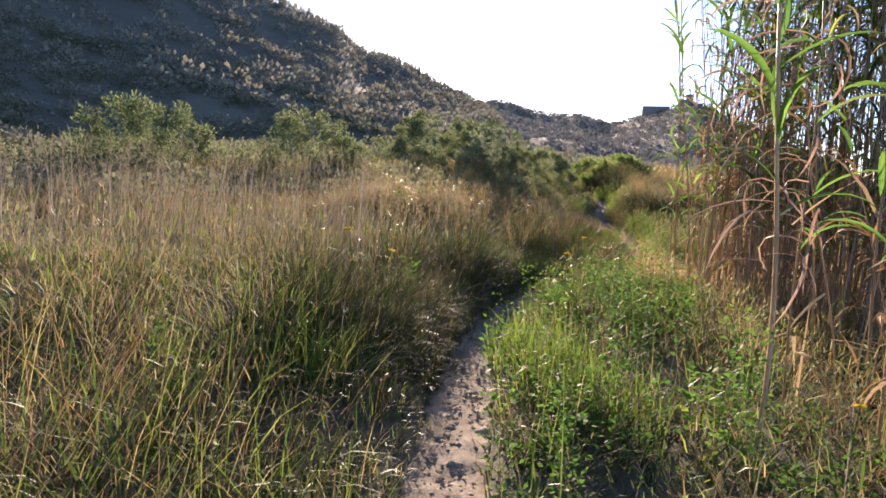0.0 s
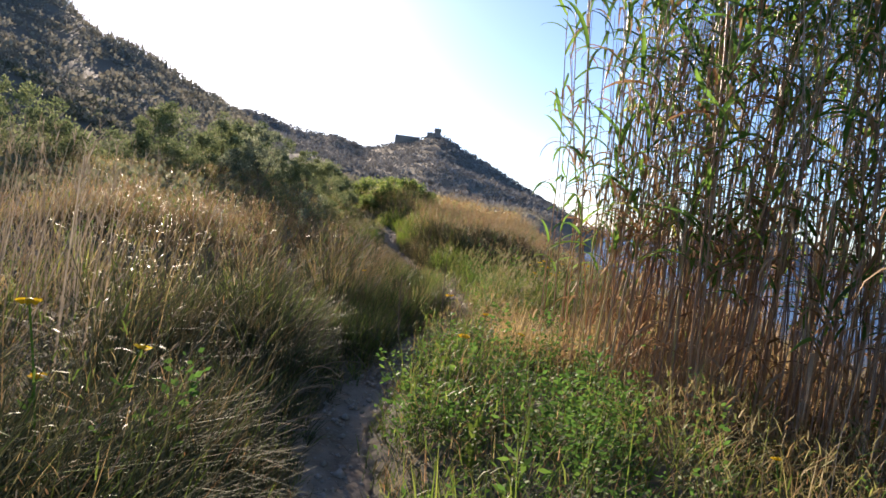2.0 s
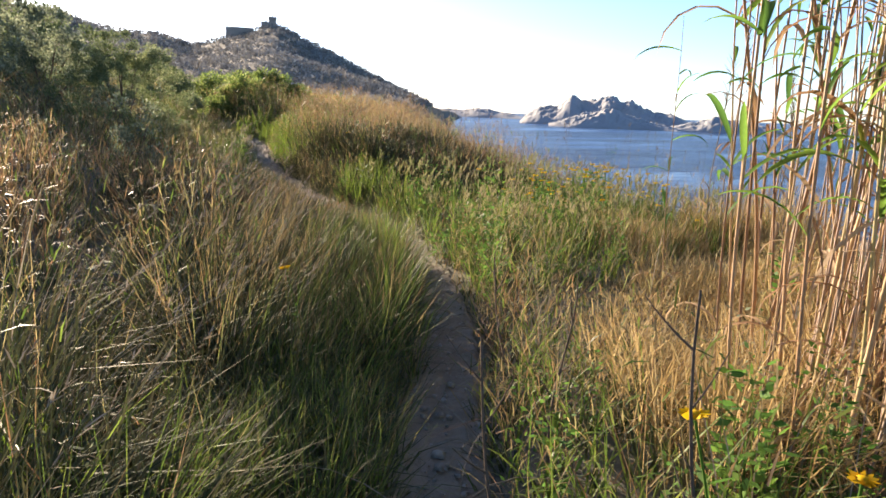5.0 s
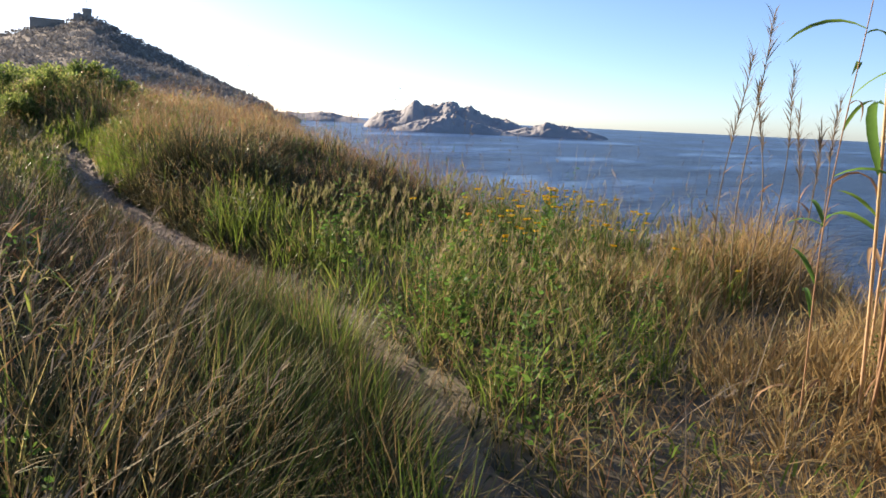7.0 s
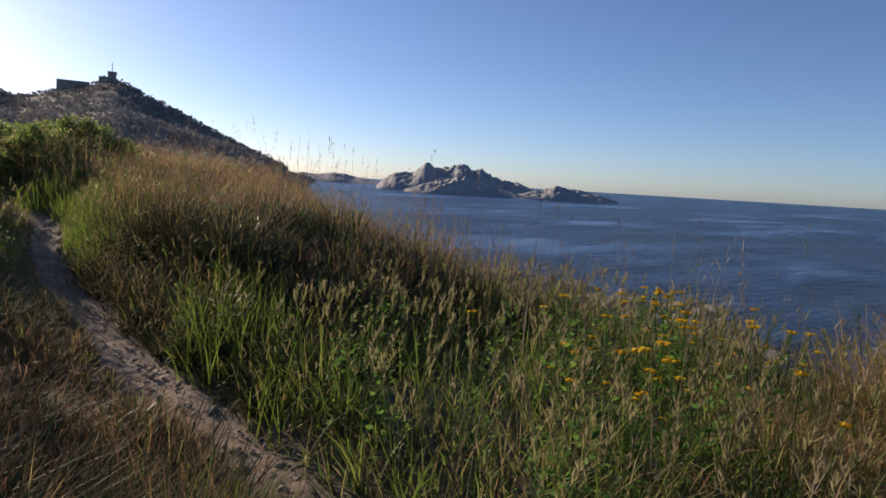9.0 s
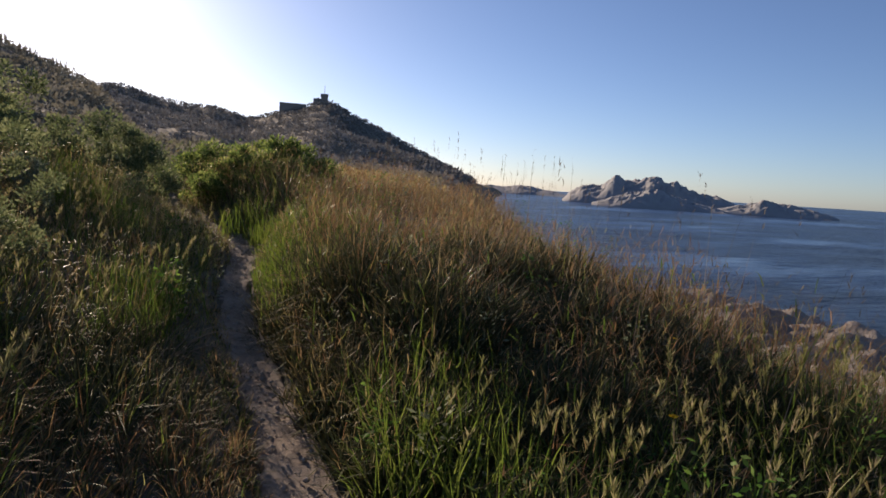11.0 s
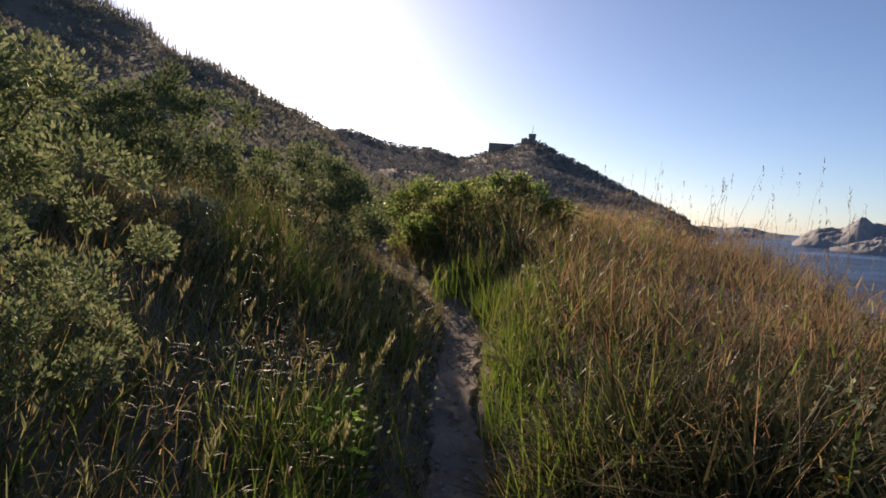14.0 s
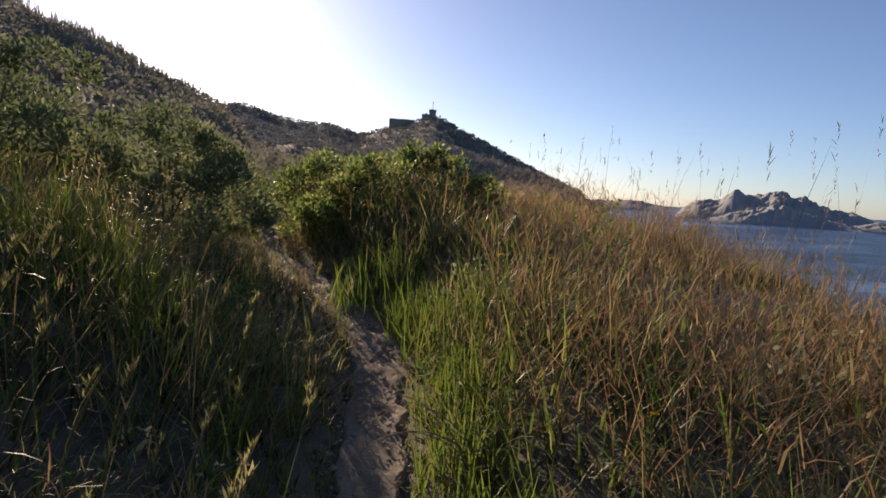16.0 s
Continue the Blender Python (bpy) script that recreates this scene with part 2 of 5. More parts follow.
# ---- the lie of the land ----
SEA = -14.0
TRAIL_Y = np.array([-6, 0, 3.26, 5.5, 7.1, 8.16, 9.3, 10.26, 11.5, 12.7, 13.8, 14.8, 17, 19, 20.4, 21, 21.8, 22.9, 24.5, 27, 32, 60])
TRAIL_X = np.array([-0.1, -0.05, 0.04, 0.27, 0.62, 1.2, 1.88, 2.62, 3.28, 3.6, 3.77, 3.82, 4.08, 4.4, 4.82, 5.0, 5.0, 4.88, 4.65, 4.8, 6.0, 14.0])
_yy = np.linspace(-6, 60, 1321)
_xx = np.interp(_yy, TRAIL_Y, TRAIL_X)
_k = np.exp(-np.linspace(-2, 2, 13) ** 2)
_xx[6:-6] = np.convolve(_xx, _k / _k.sum(), "valid")
_sl = np.gradient(_xx, _yy)


def trail_x(y):
    return np.interp(y, _yy, _xx)


def across(x, y):
    """Distance from the trail's middle, seaward positive."""
    return (x - trail_x(y)) / np.sqrt(1 + np.interp(y, _yy, _sl) ** 2)


def rise(y):
    """Height of the trail."""
    yc = np.clip(y, -4, 22)
    return -0.0339 * yc + 0.002885 * yc ** 2 + 0.055 * np.maximum(y - 22, 0) * np.exp(-np.maximum(y - 22, 0) / 150)


EDGE_Y = np.array([-400, -20, 3, 8, 12, 16, 20, 28, 40, 60, 100, 300, 500, 900, 2000])
EDGE_X = np.array([-100, 7.5, 7.2, 7.6, 8.3, 7.7, 9.0, 12.5, 18, 29, 50, 175, 330, 620, 1400])
HILL_A = np.array([-180, -9, -6, -3.5, -1.7, 2, 4, 6, 8, 10, 12, 16, 25, 40, 60, 90, 140, 180])
HILL_E = np.array([0, 0, 1.2, 4.2, 5.8, 7.1, 8.2, 9.2, 9.5, 10.1, 11.6, 13.1, 16.5, 20, 20, 17, 8, 0])
FAR_A = np.array([-180, -60, -38, -35.2, -33.8, -30.5, -27.4, -26.85, -24.5, -22.3, -20.4, -19.6, -18.5, -17, -15.8, -14.6, -13.3, -11.4, -8.4, -6.5, -4, -2.6, 0, 10, 60, 180])
FAR_E = np.array([-1.5, -1.5, -1.5, -1.1, -0.1, 1.4, 2.85, 3.1, 4.2, 5.2, 6.1, 6.25, 5.9, 5.4, 5.0, 4.55, 4.25, 4.9, 5.0, 5.2, 6.0, 5.9, 5.8, 5.2, 3, 2])


def height(x, y, dip=True):
    x, y = np.asarray(x, float), np.asarray(y, float)
    u = across(x, y)
    left, right = np.maximum(-u, 0), np.maximum(u, 0)
    late = smooth01((y - 10.5) / 4)
    z = rise(y)
    z = z + np.minimum(left, 30) * 0.012 + late * (0.13 * smooth01((left - 0.35) / 1.2) + 0.5 * smooth01((left - 0.8) / 2.5) * (1 - smooth01((left - 4) / 4)) * (1 - smooth01((y - 25) / 8)))
    bank = smooth01((y - 14.2) / 2.5) * (1 - smooth01((y - 24) / 4))
    z = z + bank * 0.42 * smooth01((right - 0.2) / 0.8) - 0.085 * np.clip(right - 2.5, 0, 12)
    z = z + (1 - bank) * 0.06 * smooth01((right - 0.2) / 0.5) + (1 - late) * 0.08 * smooth01((left - 0.25) / 0.5)
    z = z + 0.05 * vnoise(x * 0.9, y * 0.9, 3) * smooth01((np.abs(u) - 0.3) / 0.6)
    dx, dy = x - 2.0, y - 8.0
    d = np.hypot(dx, dy)
    az = np.degrees(np.arctan2(-dx, dy))
    crest = 1.5 + 130 * np.tan(np.radians(np.interp(az, HILL_A, HILL_E)))
    crest = np.where(np.interp(az, HILL_A, HILL_E) > 0.05, crest, 0)
    hill = crest * np.clip((d - 30) / 100, 0, 1) ** 1.15 + np.clip((d - 26) / 60, 0, 1) * 0.9 * vnoise(x * 0.06, y * 0.06, 5)
    far_z = 1.5 + 600 * np.tan(np.radians(np.interp(az, FAR_A, FAR_E))) + 1.2 * vnoise(x * 0.05, y * 0.05, 8)
    s2 = np.clip((d - 190) / 410, 0, 1)
    back = np.clip(1 - (d - 640) / 600, 0, 1)
    far_h = far_z * s2 ** 1.3 * back + s2 * (1 - s2) * 30 * vnoise(x * 0.012, y * 0.012, 11)
    z = np.where(d > 27, np.maximum(z, hill), z)
    z = np.where(d > 190, np.maximum(np.minimum(z, far_z + 3), far_h), z)
    over = np.maximum(x - np.interp(y, EDGE_Y, EDGE_X), 0)
    fall = over * 0.62 - 0.5 * smooth01(over / 4)
    z = np.where(over > 0, np.maximum(z - np.maximum(fall, 0) + np.clip(over / 8, 0, 1) * 0.8 * vnoise(x * 0.3, y * 0.3, 9), SEA - 5), z)
    if dip:
        z = z - 0.11 * (1 - smooth01((np.abs(u) - 0.145 + 0.045 * smooth01((y - 14) / 2)) / 0.16)) * (d < 40)
    return z


def build_ground():
    rad = [0.02 + 0.15 * k for k in range(112)]
    while rad[-1] < 4000:
        rad.append(rad[-1] * 1.045)
    rad = np.array(rad)
    na = 520
    th = np.linspace(0, 2 * np.pi, na, endpoint=False)
    R, T = np.meshgrid(rad, th)
    x, y = 2.6 + R * np.sin(T), 10.5 + R * np.cos(T)
    z = height(x, y)
    me = np_mesh("ground", np.stack([x, y, z], -1).reshape(-1, 3), [grid_faces(na, len(rad), True)[:, ::-1]], M_GROUND, True)
    return tagged(new("ground", me), "dry coastal hillside of soil and litter under wild grass", "ground", kind="structure")


build_ground()


def build_sea():
    na, rad = 96, np.array([20.0, 60, 150, 400, 1000, 2500, 4950])
    th = np.linspace(0, 2 * np.pi, na, endpoint=False)
    R, T = np.meshgrid(rad, th)
    me = np_mesh("sea", np.stack([R * np.sin(T), R * np.cos(T), np.full(R.shape, SEA)], -1).reshape(-1, 3), [grid_faces(na, len(rad), True)[:, ::-1]], M_SEA, True)
    tagged(new("sea", me), "deep blue wind-ruffled sea reaching the horizon", "sea", kind="structure")


build_sea()


def build_trail():
    ys = np.arange(-3, 24.6, 0.035)
    w = np.linspace(-1, 1, 19)
    Y, W = np.meshgrid(ys, w, indexing="ij")
    half = 0.235 + 0.05 * vnoise(ys * 0.9, ys * 0 + 2, 21) - 0.055 * smooth01((ys - 14) / 2)
    half = half[:, None] + 0.08 * vnoise(Y * 4, np.sign(W) * 5, 22) + 0.05 * vnoise(Y * 11, np.sign(W) * 5, 25)
    s = np.interp(Y, _yy, _sl)
    n = np.sqrt(1 + s * s)
    off = W * half
    x, y = trail_x(Y) + off / n, Y - off * s / n
    z = height(x, y, False) - 0.035 - 0.02 * (1 - W ** 2) + 0.03 * vnoise(x * 5, y * 5, 23) + 0.010 * vnoise(x * 22, y * 22, 24)
    z = z - 0.06 * (np.abs(W) > 0.99)
    me = np_mesh("trail", np.stack([x, y, z], -1).reshape(-1, 3), [grid_faces(len(ys), len(w))[:, ::-1]], M_TRAIL, True)
    tagged(new("path", me), "narrow trodden earth footpath with loose stones", "path", kind="structure")


build_trail()


# ---- blades of grass ----
def blades(base, length, width, az, lean, curl, seg=3):
    """Tapering bent blades. base (n, 3); the rest (n,). lean: radians off the upright at the root; curl: more of it at the tip."""
    n = len(base)
    k = np.linspace(0, 1, seg + 1)
    ang = lean[:, None] + curl[:, None] * k[None, :]
    ds = length[:, None] / seg
    mid = (ang[:, 1:] + ang[:, :-1]) / 2
    h = np.concatenate([np.zeros((n, 1)), np.cumsum(np.sin(mid) * ds, 1)], 1)
    v = np.concatenate([np.zeros((n, 1)), np.cumsum(np.cos(mid) * ds, 1)], 1)
    cx = base[:, 0, None] + h * np.cos(az)[:, None]
    cy = base[:, 1, None] + h * np.sin(az)[:, None]
    cz = base[:, 2, None] + v
    face = az + np.pi / 2 + rng.normal(0, 0.5, n)
    wd = width[:, None] * np.array([0.8, 1.0, 0.75, 0.45, 0.3][: seg][:seg])[None, :]
    px, py = np.cos(face)[:, None] * wd / 2, np.sin(face)[:, None] * wd / 2
    L = np.stack([cx[:, :seg] - px, cy[:, :seg] - py, cz[:, :seg]], -1)
    R = np.stack([cx[:, :seg] + px, cy[:, :seg] + py, cz[:, :seg]], -1)
    tip = np.stack([cx[:, seg], cy[:, seg], cz[:, seg]], -1)[:, None]
    V = np.concatenate([L, R, tip], 1)
    m = 2 * seg + 1
    o = (np.arange(n) * m)[:, None]
    quads = [np.stack([o[:, 0] + i, o[:, 0] + seg + i, o[:, 0] + seg + i + 1, o[:, 0] + i + 1], -1) for i in range(seg - 1)]
    tri = np.stack([o[:, 0] + seg - 1, o[:, 0] + 2 * seg - 1, o[:, 0] + 2 * seg], -1)
    return V.reshape(-1, 3), quads, tri, tip[:, 0]


def stuff_blades(name, mat, label, cat, *args, seg=3):
    V, q, t, tip = blades(*args, seg=seg)
    me = np_mesh(name, V, q + [t], mat)
    tagged(new(name, me), label, cat, kind="stuff")
    return tip


WALK_Y = np.array([-1, 0, 1.57, 3, 4.5, 6, 7.14, 9.6, 10.4, 11.1, 13.15, 14.5, 15.9, 16.7, 18])
WALK_X = np.array([0, 0, -0.22, -0.38, -0.16, 0.12, 0.4, 1.36, 1.91, 2.47, 3.06, 3.3, 3.48, 3.74, 4.1])


def clear_of_walk(x, y):
    """1 beside the walked line, 0 on it."""
    d = np.abs(x - np.interp(y, WALK_Y, WALK_X)) * 0.85
    return np.where(y < 17.3, smooth01((d - 0.25) / 0.5), 1)


def low_by_walk(x, y, length):
    """Stems kept short beside the walked line."""
    return np.where(y < 17.5, np.minimum(length, 0.42 + 0.62 * np.abs(x - np.interp(y, WALK_Y, WALK_X))), length)


def scatter(n, y0, y1, u0, u1, power=1.6):
    """Points beside the trail, thinning away from it."""
    y = rng.uniform(y0, y1, n)
    a = rng.uniform(0, 1, n) ** power
    u = np.where(rng.random(n) < (abs(u1) / (abs(u0) + abs(u1))), a * u1, a * u0)
    s = np.interp(y, _yy, _sl)
    nn = np.sqrt(1 + s * s)
    return trail_x(y) + u / nn, y - u * s / nn


def cane_edge(y):
    """Landward rim of the cane brake."""
    return np.interp(y, [4.5, 5.6, 6.8, 7.6, 8.6, 9.2], [4.3, 3.6, 3.1, 2.95, 3.1, 3.5])


def cane_zone(x, y):
    """Inside the cane brake."""
    t = smooth01((y - 5.0 + 0.3 * (x - 3)) / 0.6) * smooth01((9.0 - y) / 0.6)
    return t * smooth01((x - cane_edge(y)) / 0.3) * smooth01((6.6 - x) / 0.5)


def tussock(x, y, cell=0.95):
    """Where each point lies in its tussock: 0 in the middle to 1 at the rim, and the way outward."""
    gx, gy = np.floor(x / cell), np.floor(y / cell)
    best = np.full(len(x), 9.0)
    ox, oy = np.zeros(len(x)), np.zeros(len(x))
    for i in (-1, 0, 1):
        for j in (-1, 0, 1):
            a, c = gx + i, gy + j
            jx = np.sin(a * 127.1 + c * 311.7) * 43758.5
            jy = np.sin(a * 269.5 + c * 183.3) * 43758.5
            jx, jy = jx - np.floor(jx), jy - np.floor(jy)
            dx, dy = x - (a + 0.15 + 0.7 * jx) * cell, y - (c + 0.15 + 0.7 * jy) * cell
            d = np.hypot(dx, dy) / (cell * (0.45 + 0.35 * jx))
            m = d < best
            best = np.where(m, d, best)
            ox, oy = np.where(m, dx, ox), np.where(m, dy, oy)
    return np.clip(best, 0, 1), np.arctan2(oy, ox)


def tallness(x, y):
    """Height of the grass, in metres."""
    u = across(x, y)
    h = 0.60 + 0.20 * vnoise(x * 0.55, y * 0.55, 31, 3) + 0.22 * vnoise(x * 1.7, y * 1.7, 32, 2)
    h = h + 0.30 * np.exp(-(((y - 4.0) / 2.2) ** 2)) * (u < 0) * smooth01((-u - 0.6) / 0.8)
    h = h + 0.08 * smooth01((y - 15) / 2) * (u > 0)
    h = h + 0.28 * smooth01((y - 8) / 1.5) * smooth01((13 - y) / 1.5) * np.exp(-(((u + 0.8) / 0.6) ** 2))
    h = h - 0.15 * smooth01((y - 8) / 1.5) * smooth01((12 - y) / 2) * (u > 0.6)
    h = h - 0.2 * smooth01((y - 12.5) / 1.5) * smooth01((16.5 - y) / 2) * (u < 0)
    h = h - 0.2 * np.exp(-(((y - 13) / 1.8) ** 2)) * smooth01(u / 0.4) * smooth01((3.2 - u) / 1)
    h = h * (0.6 + 0.4 * smooth01((np.abs(u) - 0.2) / 0.4))
    h = h * (1 - smooth01((y - 15.5) / 2) * (u < 0) * 0.6 * (1 - smooth01((-u - 0.25) / 0.55)))
    h = h * (1 - smooth01((y - 18) / 1.5) * (u > 0) * 0.5 * (1 - smooth01((u - 0.2) / 0.35)))
    h = h + 0.42 * smooth01((y - 9.6) / 0.8) * smooth01((13.2 - y) / 0.8) * np.exp(-(((u + 0.42) / 0.25) ** 2))
    h = h + 0.35 * vnoise(x * 0.8, y * 0.8, 33, 2) * smooth01((u - 0.5) / 0.5) * smooth01((y - 9) / 1) * smooth01((17 - y) / 2)
    h = h + 0.30 * smooth01((-u - 0.25) / 0.35) * smooth01((4.5 + u) / 2) * smooth01((y - 1.2) / 1) * smooth01((12.6 - y) / 1.2)
    h = h + 0.05 * smooth01((u - 0.4) / 0.4) * smooth01((2.8 - u) / 0.8) * smooth01((y - 14.3) / 1) * smooth01((18.5 - y) / 1)
    h = h - 0.22 * smooth01((u - 1.3) / 0.6) * smooth01((y - 16) / 1) * smooth01((25 - y) / 2)
    r, _ = tussock(x, y)
    h = h * (0.42 + 0.78 * np.sqrt(np.clip(1 - r * r, 0, 1)))
    h = np.maximum(h, 0.74 * smooth01((y - 9.9) / 0.5) * smooth01((12.8 - y) / 0.5) * smooth01((-u - 0.15) / 0.1) * smooth01((1.6 + u) / 0.5))
    return np.clip(h, 0.12, 1.3)


def keep_grass(x, y, seed, bias=0.0):
    u = across(x, y)
    keep = (np.abs(u) > 0.19 - 0.03 * smooth01((y - 14.5) / 1.5) + 0.06 * vnoise(x * 3, y * 3, 40)) & (x < np.interp(y, EDGE_Y, EDGE_X) + 5)
    dens = vnoise(x * 0.8, y * 0.8, seed, 3) * 1.1 + bias
    return keep & (rng.uniform(-0.5, 0.5, len(x)) < dens)


def sward(name, mat, label, n, seed, bias, hscale, width, lean, curl, y0=0.3, y1=30.0, u0=-14, u1=11, wind=0.25, power=1.6, zone=None, seg=3):
    x, y = scatter(n, y0, y1, u0, u1, power)
    ok = keep_grass(x, y, seed, bias)
    if zone is not None:
        ok &= rng.random(n) < zone(x, y)
    x, y = x[ok], y[ok]
    # tufts: draw each blade towards the middle of its tuft
    cell = 0.16
    gx, gy = np.floor(x / cell) * cell, np.floor(y / cell) * cell
    jx, jy = vnoise(gx * 9.1, gy * 9.1, 51, 1), vnoise(gx * 9.1, gy * 9.1, 52, 1)
    x, y = x + 0.45 * (gx + cell * (0.5 + 0.6 * jx) - x), y + 0.45 * (gy + cell * (0.5 + 0.6 * jy) - y)
    z = height(x, y)
    m = len(x)
    away = np.hypot(x - np.interp(y, WALK_Y, WALK_X), np.maximum(y - 17, 0))
    L = tallness(x, y) * hscale * rng.uniform(0.55, 1.15, m) * (0.78 + 0.22 * clear_of_walk(x, y))
    L = np.where(np.abs(x - np.interp(y, WALK_Y, WALK_X)) < 0.3, np.minimum(L, 0.40 + 0.18 * smooth01((y - 9.8) / 0.5) * smooth01((12.8 - y) / 0.5)), L)
    L = low_by_walk(x, y, L)
    W = width * (0.8 + 0.14 * np.minimum(away, 14)) * rng.uniform(0.7, 1.3, m)
    ang = rng.uniform(-np.pi, np.pi, m)
    r, outw = tussock(x, y)
    wx, wy = np.cos(ang) + wind * 1.6 + 0.55 * r * np.cos(outw), np.sin(ang) + wind * 0.5 + 0.55 * r * np.sin(outw)
    return stuff_blades(name, mat, label, "grass", np.stack([x, y, z - 0.02], -1), L, W, np.arctan2(wy, wx), np.abs(rng.normal(0, lean, m)) + 0.03 + 0.2 * r ** 2, np.abs(rng.normal(curl, curl * 0.6, m)), seg=seg)


def z_rust(x, y):
    u = across(x, y)
    return np.clip(0.12 + 0.95 * smooth01((y - 12.8) / 2.4) * smooth01((u - 0.4) / 0.8) + 0.6 * smooth01((y - 11) / 1.2) * smooth01((16 - y) / 2) * (u < 0) + 0.6 * cane_zone(x, y), 0, 1)


def z_gold(x, y):
    u = across(x, y)
    return smooth01((y - 7.8) / 1) * smooth01((12.3 - y) / 1) * smooth01((u - 0.7 - 1.1 * smooth01((y - 9.8) / 1)) / 0.5) * (1 - 0.7 * cane_zone(x, y))


def z_green(x, y):
    u = across(x, y)
    edge = np.exp(-((np.abs(u) - 0.45) / 0.4) ** 2)
    return np.clip(0.35 + 0.4 * (u < 0) * smooth01((12.5 - y) / 1.5) + 0.55 * edge - 0.35 * smooth01((y - 8) / 1) * smooth01((12 - y) / 1) * (u > 1.2) - 0.3 * smooth01((y - 15) / 2) * (u > 1.8) + 0.28 * smooth01((y - 13) / 2) * (u > 0.2) * (u < 1.8), 0, 1)


def z_dry(x, y):
    u = across(x, y)
    lush = smooth01((y - 1.5) / 0.8) * smooth01((9.0 - y) / 0.8) * smooth01((u - 0.1) / 0.1) * smooth01((2.4 - u) / 0.7)
    # less pale dry grass here helps darken the bank in place of shade
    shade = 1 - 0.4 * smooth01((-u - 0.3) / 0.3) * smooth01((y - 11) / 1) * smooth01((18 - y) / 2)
    return shade * (1 - 0.55 * smooth01((y - 13.5) / 2) * smooth01((u - 0.3) / 0.5)) * (1 - 0.85 * lush) * (1 - 0.45 * (u < 0) * smooth01((12.5 - y) / 1.5)) * (1 - 0.5 * smooth01((-u - 0.1) / 0.1) * smooth01((1.7 + u) / 0.6) * smooth01((y - 1.5) / 1) * smooth01((10.5 - y) / 1)) * np.clip(1.0 - 0.55 * smooth01((y - 11.5) / 1) * smooth01((15.5 - y) / 1.5) * (across(x, y) > 0), 0, 1) * (1 - 0.6 * cane_zone(x, y))


sward("dry_grass", M_DRY, "tall fine golden dry grass beside the footpath", 140000, 60, 0.35, 1.0, 0.0046, 0.3, 0.7, zone=z_dry)
sward("rust_grass", M_RUST, "rust-brown dry grass on the seaward bank", 140000, 61, 0.40, 0.98, 0.0045, 0.42, 1.1, zone=z_rust)
sward("green_grass", M_GREEN, "fresh green grass tufts growing through the dry grass", 120000, 62, 0.10, 0.75, 0.008, 0.3, 0.7, zone=z_green)
# low growth in the dark colour, for shade down in the grass
sward("understorey_shade_grass", M_UNDERSHADE, "dense low olive growth, darkened for the shade below the grass", 125000, 63, 0.6, 0.55, 0.012, 0.45, 0.9, zone=lambda x, y: 1 - 0.6 * z_gold(x, y), seg=2)
# dark blades added where the landward bank lies in shade
sward("bank_shade_herbs", M_UNDERSHADE, "dense dark leafy growth standing in for shade on the landward bank", 24000, 68, 0.40, 0.95, 0.010, 0.4, 0.9, y0=4.3, y1=12.8, u0=-1.7, u1=-0.16, power=1.0, seg=2, wind=0.08)
# added dark core in place of the shade inside the mound
sward("mound_shade", M_UNDERSHADE, "dense dark growth standing in for shade inside the seaward grass mound", 26000, 69, 0.45, 0.85, 0.012, 0.4, 0.9, y0=13.8, y1=18.0, u0=0.3, u1=3.0, power=1.0, seg=2)
sward("brink_grass", M_DRY, "tall dry grass along the footpath's landward edge", 5500, 74, 0.4, 1.0, 0.0045, 0.3, 0.35, y0=8.6, y1=12.6, u0=-1.3, u1=-0.2, power=1.0)
sward("brink_green", M_GREEN, "green grass along the footpath's landward edge", 6000, 75, 0.3, 1.0, 0.006, 0.25, 0.4, y0=8.0, y1=12.4, u0=-0.9, u1=-0.2, power=1.0)
# shade on the landward bank, given by dark-coloured blades
sward("shade_herbs", M_UNDERSHADE, "dense dark herbs put in for the shade on the landward bank", 15000, 79, 0.45, 0.95, 0.010, 0.4, 0.9, y0=12.2, y1=17.0, u0=-2.4, u1=-0.25, power=1.0, seg=2)
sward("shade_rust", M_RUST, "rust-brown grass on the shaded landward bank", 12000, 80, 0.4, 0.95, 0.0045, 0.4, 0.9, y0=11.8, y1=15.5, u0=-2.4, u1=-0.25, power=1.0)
sward("golden_grass", M_GOLD, "sunlit golden dry grass on the seaward flat", 60000, 67, 0.5, 0.95, 0.0055, 0.32, 0.8, y0=8, y1=12.5, u0=-0.01, u1=7, power=1.0, zone=z_gold)
sward("straw_litter", M_DRY, "matted dead straw lying on the soil", 26000, 64, 0.5, 0.40, 0.007, 0.9, 0.5, seg=2)

# ---- part helpers ----
def part(name, me, parent, label=""):
    ob = new(name, me)
    ob.parent = parent
    return tagged(ob, label)


def root(name, label, cat, loc=(0, 0, 0), group=""):
    ob = new(name)
    ob.empty_display_size = 0.1
    ob.location = loc
    return tagged(ob, label, cat, group)


